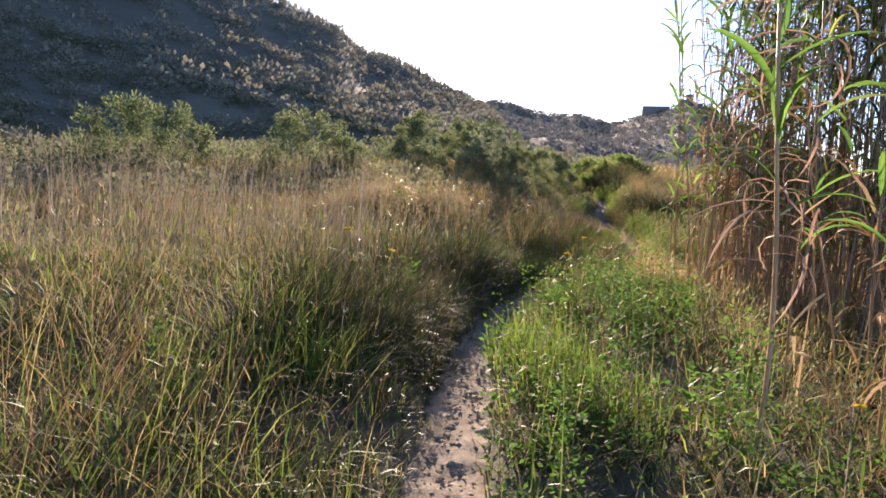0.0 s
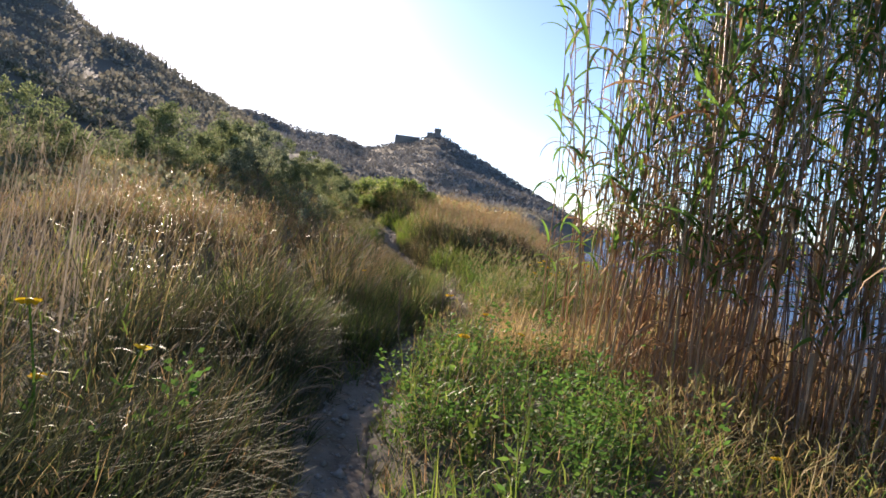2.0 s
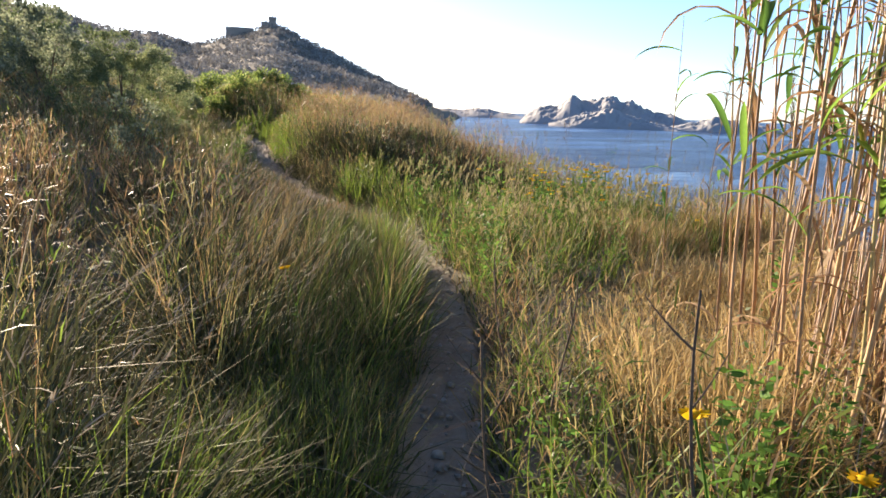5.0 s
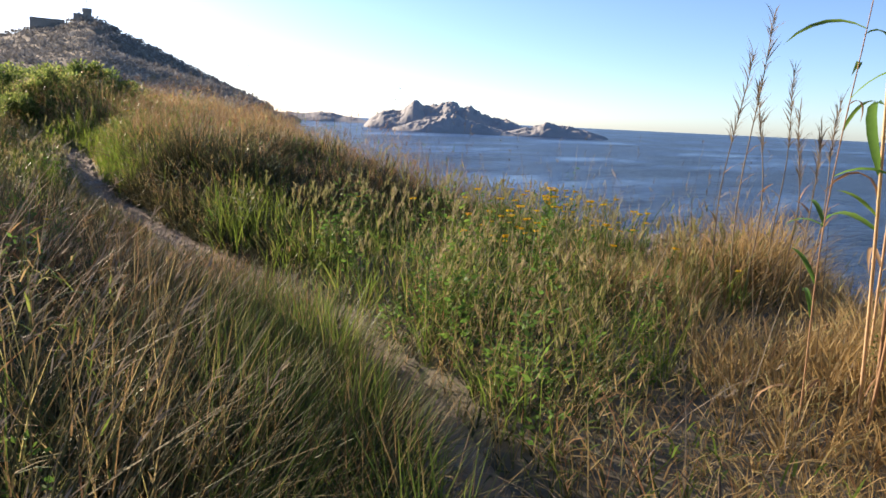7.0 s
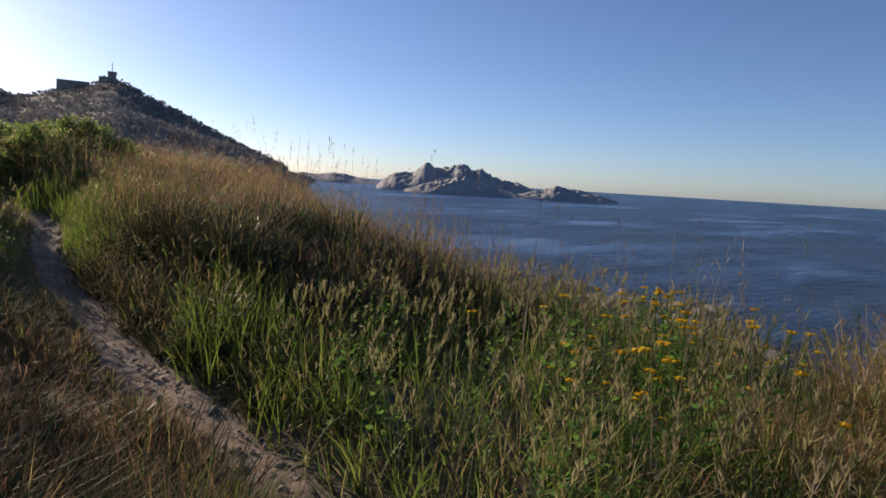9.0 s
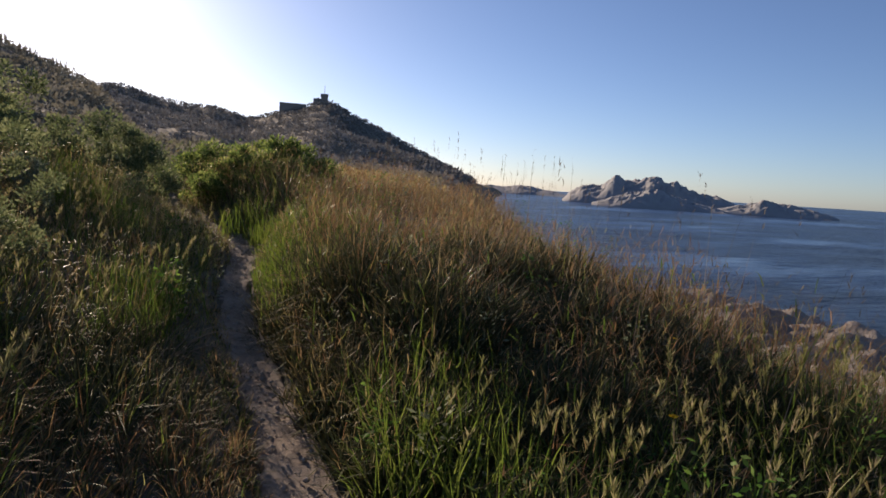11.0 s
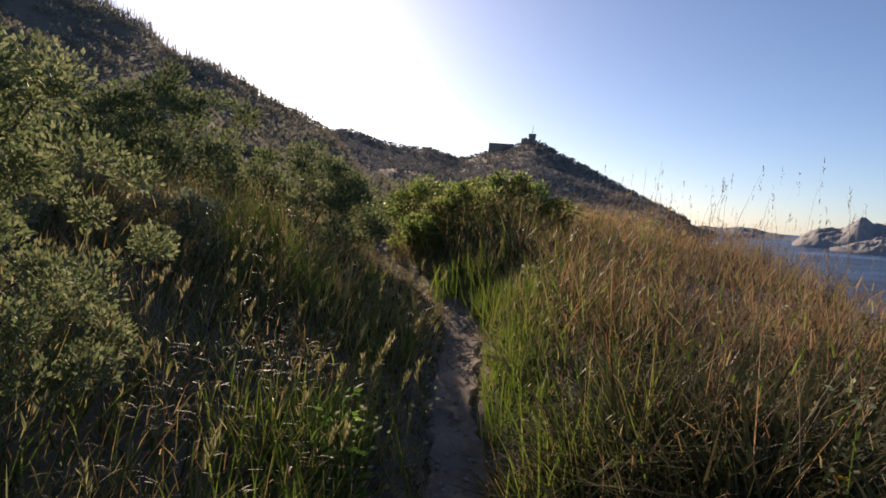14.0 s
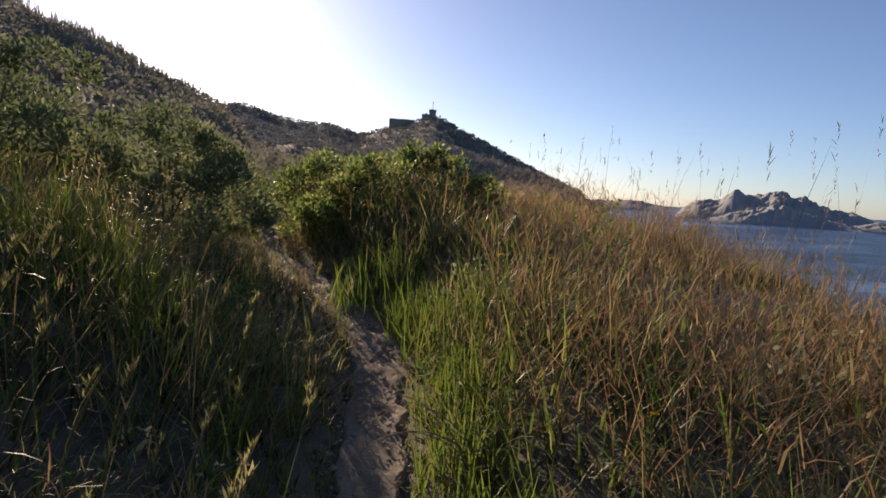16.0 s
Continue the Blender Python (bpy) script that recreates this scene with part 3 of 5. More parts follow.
def tube(pts, radii, sides=6):
    """Rings along a line of points: verts and faces."""
    pts, radii = np.asarray(pts, float), np.asarray(radii, float)
    d = np.gradient(pts, axis=0)
    d /= np.linalg.norm(d, axis=1, keepdims=True) + 1e-9
    ref = np.where(np.abs(d[:, 2:3]) > 0.9, np.array([[1.0, 0, 0]]), np.array([[0, 0, 1.0]]))
    a = np.cross(d, ref)
    a /= np.linalg.norm(a, axis=1, keepdims=True) + 1e-9
    b = np.cross(d, a)
    th = np.linspace(0, 2 * np.pi, sides, endpoint=False)
    ring = pts[:, None] + radii[:, None, None] * (np.cos(th)[None, :, None] * a[:, None] + np.sin(th)[None, :, None] * b[:, None])
    n = len(pts)
    i, j = np.meshgrid(np.arange(n - 1), np.arange(sides), indexing="ij")
    j2 = (j + 1) % sides
    return ring.reshape(-1, 3), np.stack([i * sides + j, i * sides + j2, (i + 1) * sides + j2, (i + 1) * sides + j], -1).reshape(-1, 4)


def join(parts):
    """One pair of verts and faces out of several (all of one face size)."""
    V, F, o = [], [], 0
    for v, f in parts:
        V.append(v)
        F.append(f + o)
        o += len(v)
    return np.concatenate(V), np.concatenate(F)


def leaf_cards(c, d, length, width, fold=0.25):
    """Folded pointed leaves: base points c, directions d (n, 3)."""
    n = len(c)
    d = d / (np.linalg.norm(d, axis=1, keepdims=True) + 1e-9)
    s = np.cross(d, rng.normal(size=(n, 3)))
    s /= np.linalg.norm(s, axis=1, keepdims=True) + 1e-9
    up = np.cross(s, d)
    m = c + d * (length * 0.45)[:, None] + up * (fold * width)[:, None]
    V = np.stack([c, m - s * width[:, None] / 2 - up * (fold * width)[:, None], c + d * length[:, None], m + s * width[:, None] / 2 - up * (fold * width)[:, None]], 1)
    o = np.arange(n) * 4
    return V.reshape(-1, 3), np.concatenate([np.stack([o, o + 1, o + 2], -1), np.stack([o, o + 2, o + 3], -1)])


# ---- giant cane ----
def arch_leaf(length, width, droop, seg=6):
    """One long cane leaf, rooted at the origin, leaving along +x and drooping."""
    k = np.linspace(0, 1, seg + 1)
    ang = 0.9 - droop * k ** 1.2
    x = np.concatenate([[0], np.cumsum(np.cos(ang[:-1])) * length / seg])
    z = np.concatenate([[0], np.cumsum(np.sin(ang[:-1])) * length / seg])
    w = width * np.clip(np.sin(np.pi * (0.12 + 0.88 * k)) ** 0.7, 0.02, 1)
    V = np.concatenate([np.stack([x, -w / 2, z + w * 0.25], -1), np.stack([x, 0 * w, z], -1), np.stack([x, w / 2, z + w * 0.25], -1)])
    n = seg + 1
    i = np.arange(seg)
    return V, np.concatenate([np.stack([i, i + 1, n + i + 1, n + i], -1), np.stack([n + i, n + i + 1, 2 * n + i + 1, 2 * n + i], -1)])


def turned(v, az, pitch, roll, at):
    m = np.array(Euler((roll, pitch, az)).to_matrix())
    return v @ m.T + np.asarray(at)


def cane_line(h, bend, wob):
    k = np.linspace(0, 1, 17)
    az = wob * 6.28
    return np.stack([bend * np.cos(az) * k ** 2 * h + 0.03 * np.sin(k * 7 + wob), bend * np.sin(az) * k ** 2 * h + 0.03 * np.cos(k * 6 + wob), k * h], -1)


def cane_stem_mesh(h, bend, wob, r0):
    line = cane_line(h, bend, wob)
    pts, rad = [], []
    for i in range(len(line) - 1):
        a, b = line[i], line[i + 1]
        r = r0 * (1 - 0.55 * i / 16)
        pts += [a, a + (b - a) * 0.04, a + (b - a) * 0.1]
        rad += [r * 1.0, r * 1.22, r * 0.97]
    pts.append(line[-1])
    rad.append(r0 * 0.35)
    v, f = tube(pts, rad, 6)
    return np_mesh("cane_stem", v, [f], M_CANE, True), line


LEAF_MESHES = []
for ln, wd, dr in ((0.5, 0.042, 1.5), (0.38, 0.035, 1.0), (0.6, 0.045, 1.9), (0.45, 0.038, 1.3)):
    v, f = arch_leaf(ln, wd, dr)
    LEAF_MESHES.append((v, f, np_mesh("cane_leaf", v, [f], M_CANELEAF, True)))
v, f = arch_leaf(0.5, 0.026, 2.3)
DEAD_LEAF = (v, f, np_mesh("dead_cane_leaf", v, [f], M_DEADLEAF, True))


def cane(kind, h, singles, green, dead):
    """A cane plant at the origin: stem, leaves one by one or in a tuft, dead leaves."""
    me, line = cane_stem_mesh(h, rng.uniform(0.02, 0.07), rng.random(), rng.uniform(0.007, 0.0115))
    top = root("giant_cane", "tall jointed tan cane with long drooping green leaves" if green > dead else "dry brown cane stalk with withered hanging leaves", "cane", group="cane brake")
    part("stem", me, top)
    tufts, deads = [], []
    for i in range(green + dead):
        lo = 0.22 if i < green else 0.10
        k = rng.uniform(lo, 0.99) if i >= green else 1 - (1 - lo) * rng.random() ** 1.3
        p = np.array([np.interp(k, np.linspace(0, 1, 17), line[:, c]) for c in range(3)])
        src = LEAF_MESHES[i % 4] if i < green else DEAD_LEAF
        az, pit, rol = rng.uniform(0, 6.28), rng.uniform(-0.5, 0.5), rng.normal(0, 0.3)
        if singles and i < green:
            ob = part("leaf", src[2], top)
            ob.matrix_basis = Matrix.Translation(p) @ Euler((rol, pit, az)).to_matrix().to_4x4() @ Matrix.Scale(rng.uniform(0.7, 1.2), 4)
        else:
            (tufts if i < green else deads).append((turned(src[0] * rng.uniform(0.6, 1.2), az, pit, rol, p), src[1]))
    if tufts:
        part("foliage", np_mesh("cane_foliage", *(lambda q: (q[0], [q[1]]))(join(tufts)), M_CANELEAF, True), top)
    if deads:
        part("dead_foliage", np_mesh("cane_dead_foliage", *(lambda q: (q[0], [q[1]]))(join(deads)), M_DEADLEAF, True), top, "withered hanging leaves")
    return top


def plant_cane(proto, x, y, tilt, az, s=1.0, first=False):
    z = float(height(np.array([x]), np.array([y]))[0]) - 0.03
    m = Matrix.Translation((x, y, z)) @ Matrix.Rotation(az, 4, "Z") @ Matrix.Rotation(tilt, 4, "Y") @ Matrix.Scale(s, 4)
    if first:
        proto.matrix_basis = m
        return proto
    return copy_thing(proto, m @ Matrix.Scale(1 / proto.scale[0], 4))


protos = [cane(k, h, False, g, d) for k, (h, g, d) in enumerate(((4.9, 14, 5), (4.5, 10, 8), (5.3, 16, 5), (4.0, 5, 10), (5.0, 12, 6), (3.0, 0, 13), (5.1, 9, 6), (4.7, 7, 7)))]
front = [cane(k, h, True, g, d) for k, (h, g, d) in enumerate(((4.3, 11, 2), (3.6, 9, 3), (4.7, 13, 2)))]
spots = []
while len(spots) < 235:
    x, y = rng.uniform(2.4, 6.8), rng.uniform(4.6, 9.3)
    if rng.random() < cane_zone(np.array([x]), np.array([y]))[0] * (1.0 if x < 4.4 else 0.4):
        spots.append((x, y))
used = set()
for i, (x, y) in enumerate(spots):
    near_edge = x < cane_edge(y) + 0.3
    pool = front if (near_edge and i % 3 == 0) else protos
    p = pool[int(rng.integers(len(pool)))]
    plant_cane(p, x, y, rng.normal(0, 0.085), rng.uniform(0, 6.28), rng.uniform(0.8, 1.15), id(p) not in used)
    used.add(id(p))
for x, y, t, a, k in ((2.45, 3.5, 0.03, 4.0, 2), (2.75, 3.3, 0.1, 1.0, 1), (2.7, 3.9, 0.06, 3.0, 0), (3.0, 3.6, 0.04, 5.0, 2),
                    (3.05, 8.6, 0.07, 2.5, 0), (3.15, 8.75, 0.03, 2.4, 1), (3.0, 8.3, 0.05, 2.7, 2), (3.2, 8.5, 0.02, 2.2, 1), (2.02, 3.6, 0.03, 2.0, 1)):
    plant_cane(front[k], x, y, t, a, 1.0 if y < 5 else 0.85, id(front[k]) not in used)
    used.add(id(front[k]))
plant_cane(front[1], 4.1, 9.8, 0.06, 3.4, 0.56)
for k in range(9):
    plant_cane(protos[(0, 2, 4)[k % 3]], rng.uniform(4.4, 5.6), rng.uniform(9.1, 9.75), rng.normal(0, 0.1), rng.uniform(0, 6.28), rng.uniform(0.8, 1.0))
for k in range(16):
    x, y = rng.uniform(2.6, 3.7), rng.uniform(3.4, 4.9)
    plant_cane(protos[(1, 3, 5)[k % 3]], x, y, rng.normal(0, 0.1), rng.uniform(0, 6.28), rng.uniform(0.7, 1.0))


def near_cane(x, y):
    z0 = float(height(np.array([x]), np.array([y]))[0])
    top = root("leaning_cane", "brown cane with green top leaves and pinkish withered sprays", "cane", (x, y, z0 - 0.02))
    me, line = cane_stem_mesh(3.4, 0.05, 0.45, 0.0145)
    part("stem", me, top)
    at = lambda k: np.array([np.interp(k, np.linspace(0, 1, 17), line[:, c]) for c in range(3)])
    for i, k in enumerate((0.40, 0.45, 0.5, 0.53, 0.57, 0.61, 0.65, 0.70, 0.75, 0.80, 0.86, 0.92, 0.97)):
        ob = part("leaf", LEAF_MESHES[i % 4][2], top)
        ob.matrix_basis = Matrix.Translation(at(k)) @ Euler((rng.normal(0, 0.3), rng.uniform(-0.6, 0.3), i * 2.4)).to_matrix().to_4x4() @ Matrix.Scale(rng.uniform(0.9, 1.4), 4)
    dry = []
    for ln, wd, dr in ((0.5, 0.010, 1.4), (0.55, 0.013, 2.4), (0.42, 0.016, 2.9)):
        v, f = arch_leaf(ln, wd, dr)
        dry.append(np_mesh("withered_leaf", v, [f], M_PINKDRY, True))
    for i in range(44):
        ob = part("withered_leaf", dry[i % 3], top)
        ob.matrix_basis = Matrix.Translation(at(rng.uniform(0.32, 0.75)) + np.array([0.2, 0.1, 0]) * rng.uniform(-0.5, 1.5)) @ Euler((rng.normal(0, 0.5), rng.uniform(0.3, 1.2), rng.normal(math.pi, 1.3))).to_matrix().to_4x4() @ Matrix.Scale(rng.uniform(0.7, 1.25), 4)


near_cane(1.64, 3.2)


def thicket():
    """Closely packed stems deep in the brake, with their leaves."""
    stems, leaves = [], []
    while len(stems) < 310:
        x, y = rng.uniform(2.6, 6.8), rng.uniform(4.6, 9.3)
        if rng.random() > cane_zone(np.array([x]), np.array([y]))[0] or x > cane_edge(y) + 1.5:
            continue
        h = rng.uniform(3.0, 5.2)
        line = cane_line(h, rng.uniform(0.02, 0.12), rng.random()) + np.array([x, y, float(height(np.array([x]), np.array([y]))[0]) - 0.03])
        line[:, :2] += rng.normal(0, 0.05, 2) * np.linspace(0, h, 17)[:, None]
        stems.append(tube(line[::2], rng.uniform(0.004, 0.0075) * (1 - 0.6 * np.linspace(0, 1, 9)), 4))
        for i in range(int(rng.integers(1, 4))):
            k = 1 - 0.62 * rng.random() ** 1.2
            at = [np.interp(k, np.linspace(0, 1, 17), line[:, c]) for c in range(3)]
            src = LEAF_MESHES[i % 4]
            leaves.append((turned(src[0] * rng.uniform(0.5, 1.0), rng.uniform(0, 6.28), rng.uniform(-0.6, 0.5), rng.normal(0, 0.3), at), src[1]))
    v, f = join(stems)
    tagged(new("cane_thicket", np_mesh("cane_thicket", v, [f], M_THICKET, True)), "packed thin grey-brown cane stems deep in the brake", "canes", kind="stuff")
    v, f = join(leaves)
    tagged(new("thicket_leaves", np_mesh("thicket_leaves", v, [f], M_CANELEAF, True)), "dark green strap leaves throughout the cane brake", "leaves", kind="stuff")


thicket()

# cane straw: dead leaves hanging and lying at the foot of the brake
n = 3000
x, y = rng.uniform(2.0, 6.4, n), rng.uniform(3.0, 9.2, n)
ok = (rng.random(n) < np.maximum(cane_zone(x, y), 0.5 * (y < 4.6) * (x < 3.2))) 
x, y = x[ok], y[ok]
hz = rng.uniform(0, 1, len(x)) ** 1.8 * 1.7
stuff_blades("cane_straw", M_DEADLEAF, "brown withered cane leaves heaped among the stems", "straw", np.stack([x, y, height(x, y) + hz], -1), rng.uniform(0.25, 0.7, len(x)), rng.uniform(0.012, 0.03, len(x)), rng.uniform(-3.1, 3.1, len(x)), rng.uniform(0.2, 2.2, len(x)), rng.uniform(0.2, 1.6, len(x)), seg=4)


# ---- dry reeds that stand alone by the edge ----
def dry_reed(x, y, top_z, tilt, az, plume):
    z0 = float(height(np.array([x]), np.array([y]))[0])
    h = top_z - z0
    top = root("dry_reed", "bleached dry reed stalk with a ragged seed plume", "reed", group="dry reeds at the edge")
    line = cane_line(h, 0.04, rng.random())
    v, f = tube(line, 0.008 * (1 - 0.7 * np.linspace(0, 1, 17)), 5)
    part("stem", np_mesh("reed_stem", v, [f], M_STALK, True), top)
    m = 70
    k = rng.uniform(1 - plume, 1, m)
    base = np.stack([np.interp(k, np.linspace(0, 1, 17), line[:, c]) for c in range(3)], -1)
    V, q, t, _ = blades(base, rng.uniform(0.08, 0.2, m), rng.uniform(0.004, 0.009, m), rng.uniform(-3.1, 3.1, m), rng.uniform(0.15, 0.6, m), rng.uniform(0, 0.9, m))
    part("plume", np_mesh("reed_plume", V, q + [t], M_STALK), top)
    m = 5
    base = np.stack([np.interp(np.linspace(0.15, 0.55, m), np.linspace(0, 1, 17), line[:, c]) for c in range(3)], -1)
    V, q, t, _ = blades(base, rng.uniform(0.2, 0.4, m), np.full(m, 0.02), rng.uniform(-3.1, 3.1, m), rng.uniform(0.3, 0.8, m), rng.uniform(0.8, 2.0, m), seg=4)
    part("dry_leaves", np_mesh("reed_leaves", V, q + [t], M_DEADLEAF), top)
    top.matrix_basis = Matrix.Translation((x, y, z0 - 0.02)) @ Matrix.Rotation(az, 4, "Z") @ Matrix.Rotation(tilt, 4, "Y")


for a in ((6.45, 10.85, 2.28, 0.05, 3.0, 0.35), (6.42, 11.0, 1.98, 0.05, 3.3, 0.35), (6.62, 10.75, 1.75, 0.07, 0.5, 0.3), (7.45, 10.8, 1.95, 0.06, 2.0, 0.35), (7.2, 10.6, 1.6, 0.1, 1.0, 0.4), (7.7, 10.55, 1.7, 0.05, 0.2, 0.3), (6.9, 10.4, 1.5, 0.12, 2.6, 0.4)):
    dry_reed(*a)


# ---- leafy green weeds ----
def weeds(name, mat, label, n, zone, h0, h1, leaves, size):
    x, y = scatter(n * 3, 1.0, 26, -6, 6, 1.1)
    ok = (rng.random(len(x)) < zone(x, y)) & (np.abs(across(x, y)) > 0.24) & (clear_of_walk(x, y) > 0.55)
    x, y = x[ok][:n], y[ok][:n]
    m = len(x)
    hh = rng.uniform(h0, h1, m) * (0.85 + 0.5 * vnoise(x * 1.6, y * 1.6, 76, 2))
    z = height(x, y)
    idx = np.repeat(np.arange(m), leaves)
    k = rng.uniform(0.05, 1, len(idx)) ** 0.8
    lx, ly = rng.normal(0, 0.15, m), rng.normal(0, 0.15, m)
    az = rng.uniform(-np.pi, np.pi, len(idx))
    spread = rng.uniform(0.01, 0.10, len(idx)) * (1.2 - 0.5 * k)
    c = np.stack([x[idx] + lx[idx] * k * hh[idx] + np.cos(az) * spread, y[idx] + ly[idx] * k * hh[idx] + np.sin(az) * spread, z[idx] + k * hh[idx]], -1)
    d = np.stack([np.cos(az), np.sin(az), rng.uniform(-0.3, 0.9, len(idx))], -1)
    ln = size * rng.gamma(10, 0.1, m)[idx] * rng.uniform(0.6, 1.4, len(idx)) * (1.2 - 0.5 * k)
    v, f = leaf_cards(c, d, ln, ln * rng.uniform(0.3, 0.65, m)[idx])
    tagged(new(name, np_mesh(name, v, [f], mat)), label, "weeds", kind="stuff")
    stuff_blades(name + "_stems", M_GREEN, "thin green stems of the weeds", "weeds", np.stack([x, y, z - 0.02], -1), hh * 1.03, np.full(m, 0.006), np.arctan2(ly, lx), np.hypot(lx, ly), np.zeros(m))


def z_weed(x, y):
    u = across(x, y)
    a = smooth01((y - 1.8) / 0.8) * smooth01((8.8 - y) / 0.8) * smooth01((u - 0.22) / 0.1) * smooth01((2.3 - u) / 0.7) * (1 - cane_zone(x, y)) * smooth01((vnoise(x * 1.2, y * 1.2, 77, 2) + 0.38) / 0.3)
    b = 0.55 * smooth01((y - 11.3) / 0.8) * smooth01((14.8 - y) / 1.2) * smooth01((u - 0.25) / 0.2) * smooth01((4.0 - u) / 1) * smooth01((vnoise(x * 0.9, y * 0.9, 73, 2) + 0.08) / 0.2)
    b = b + 0.85 * smooth01((y - 10.2) / 0.6) * smooth01((12.6 - y) / 0.8) * smooth01((u - 0.22) / 0.15) * smooth01((2.3 - u) / 0.7)
    c = 0.12 * smooth01((vnoise(x * 0.7, y * 0.7, 71, 2) - 0.05) / 0.3)
    return np.clip(a + b + c, 0, 1)


weeds("green_weeds", M_HERB, "lush green leafy weeds crowding the path", 2300, z_weed, 0.2, 0.85, 70, 0.036)
weeds("pale_weeds", M_GREYLEAF, "grey-green small-leaved weeds among the grass", 420, lambda x, y: np.clip(0.3 + vnoise(x * 0.5, y * 0.5, 72, 2), 0, 1), 0.3, 0.65, 40, 0.03)


# ---- fuzz of fine panicles and short side blades through the grass ----
def fuzz(name, mat, label, n, zone, lo, length, width):
    x, y = scatter(n, 0.4, 27, -9, 8, 1.5)
    ok = keep_grass(x, y, 65, 0.45) & (rng.random(n) < zone(x, y))
    x, y = x[ok], y[ok]
    m = len(x)
    k = lo + (1 - lo) * rng.uniform(0, 1, m) ** 0.7
    z = height(x, y) + low_by_walk(x, y, tallness(x, y)) * 0.95 * k * (0.5 + 0.5 * clear_of_walk(x, y))
    away = np.abs(x - np.interp(y, WALK_Y, WALK_X))
    z = np.where(away < 0.24, np.minimum(z, height(x, y) + 0.35), z)
    g = 0.8 + 0.12 * np.minimum(away, 9)
    stuff_blades(name, mat, label, "grass", np.stack([x, y, z], -1), length * g * rng.uniform(0.5, 1.5, m), width * g * rng.uniform(0.7, 1.3, m), rng.uniform(-3.1, 3.1, m), rng.uniform(0.1, 1.7, m), rng.uniform(0, 1.3, m), seg=2)


fuzz("dry_panicles", M_DRY, "fine golden panicles and broken straw in the grass", 190000, z_dry, 0.25, 0.085, 0.005)
fuzz("rust_panicles", M_RUST, "fine rust-brown panicles in the bank grass", 110000, z_rust, 0.3, 0.085, 0.005)
fuzz("green_shoots", M_GREEN, "short green side shoots in the grass", 70000, z_green, 0.05, 0.09, 0.008)


# ---- wild barley ----
def barley():
    n = 1100
    x, y = scatter(n * 4, 9.5, 23, -2.2, 4.2, 1.0)
    u = across(x, y)
    p = smooth01((y - 10.3) / 0.8) * smooth01((14.9 - y) / 0.9) * (u > 0.3) + 0.3 * smooth01((y - 13.5) / 1) * smooth01((21 - y) / 1) * (u < -0.3)
    ok = (rng.random(len(x)) < p) & (clear_of_walk(x, y) > 0.7)
    x, y = x[ok][:n], y[ok][:n]
    m = len(x)
    z = height(x, y)
    L = rng.uniform(0.36, 0.6, m)
    az, lean = rng.normal(0.3, 0.9, m), np.abs(rng.normal(0.1, 0.1, m))
    tip = stuff_blades("barley_stems", M_GREEN, "thin upright stems of wild barley", "grass", np.stack([x, y, z], -1), L, np.full(m, 0.004), az, lean, np.full(m, 0.25))
    stuff_blades("barley_leaves", M_GREEN, "fresh green blades of wild barley", "grass", np.repeat(np.stack([x, y, z], -1), 5, 0) + rng.normal(0, 0.03, (m * 5, 3)) * [1, 1, 0], np.repeat(L, 5) * rng.uniform(0.5, 1, m * 5), np.full(m * 5, 0.009), rng.uniform(-3.1, 3.1, m * 5), rng.uniform(0.05, 0.4, m * 5), rng.uniform(0.2, 1, m * 5))
    idx = np.repeat(np.arange(m), 34)
    k = rng.uniform(0, 1, len(idx))
    up = np.stack([np.cos(az) * 0.45, np.sin(az) * 0.45, np.full(m, 0.9)], -1)
    base = tip[idx] - 0.01 * up[idx] + up[idx] * (k * 0.085)[:, None]
    stuff_blades("barley_heads", M_BARLEY, "bristly pale green barley ears", "grass", base, rng.uniform(0.03, 0.06, len(idx)), rng.uniform(0.003, 0.007, len(idx)), np.where(rng.random(len(idx)) < 0.4, az[idx], rng.uniform(-3.1, 3.1, len(idx))), rng.uniform(0.25, 0.6, len(idx)), np.zeros(len(idx)), seg=2)


barley()


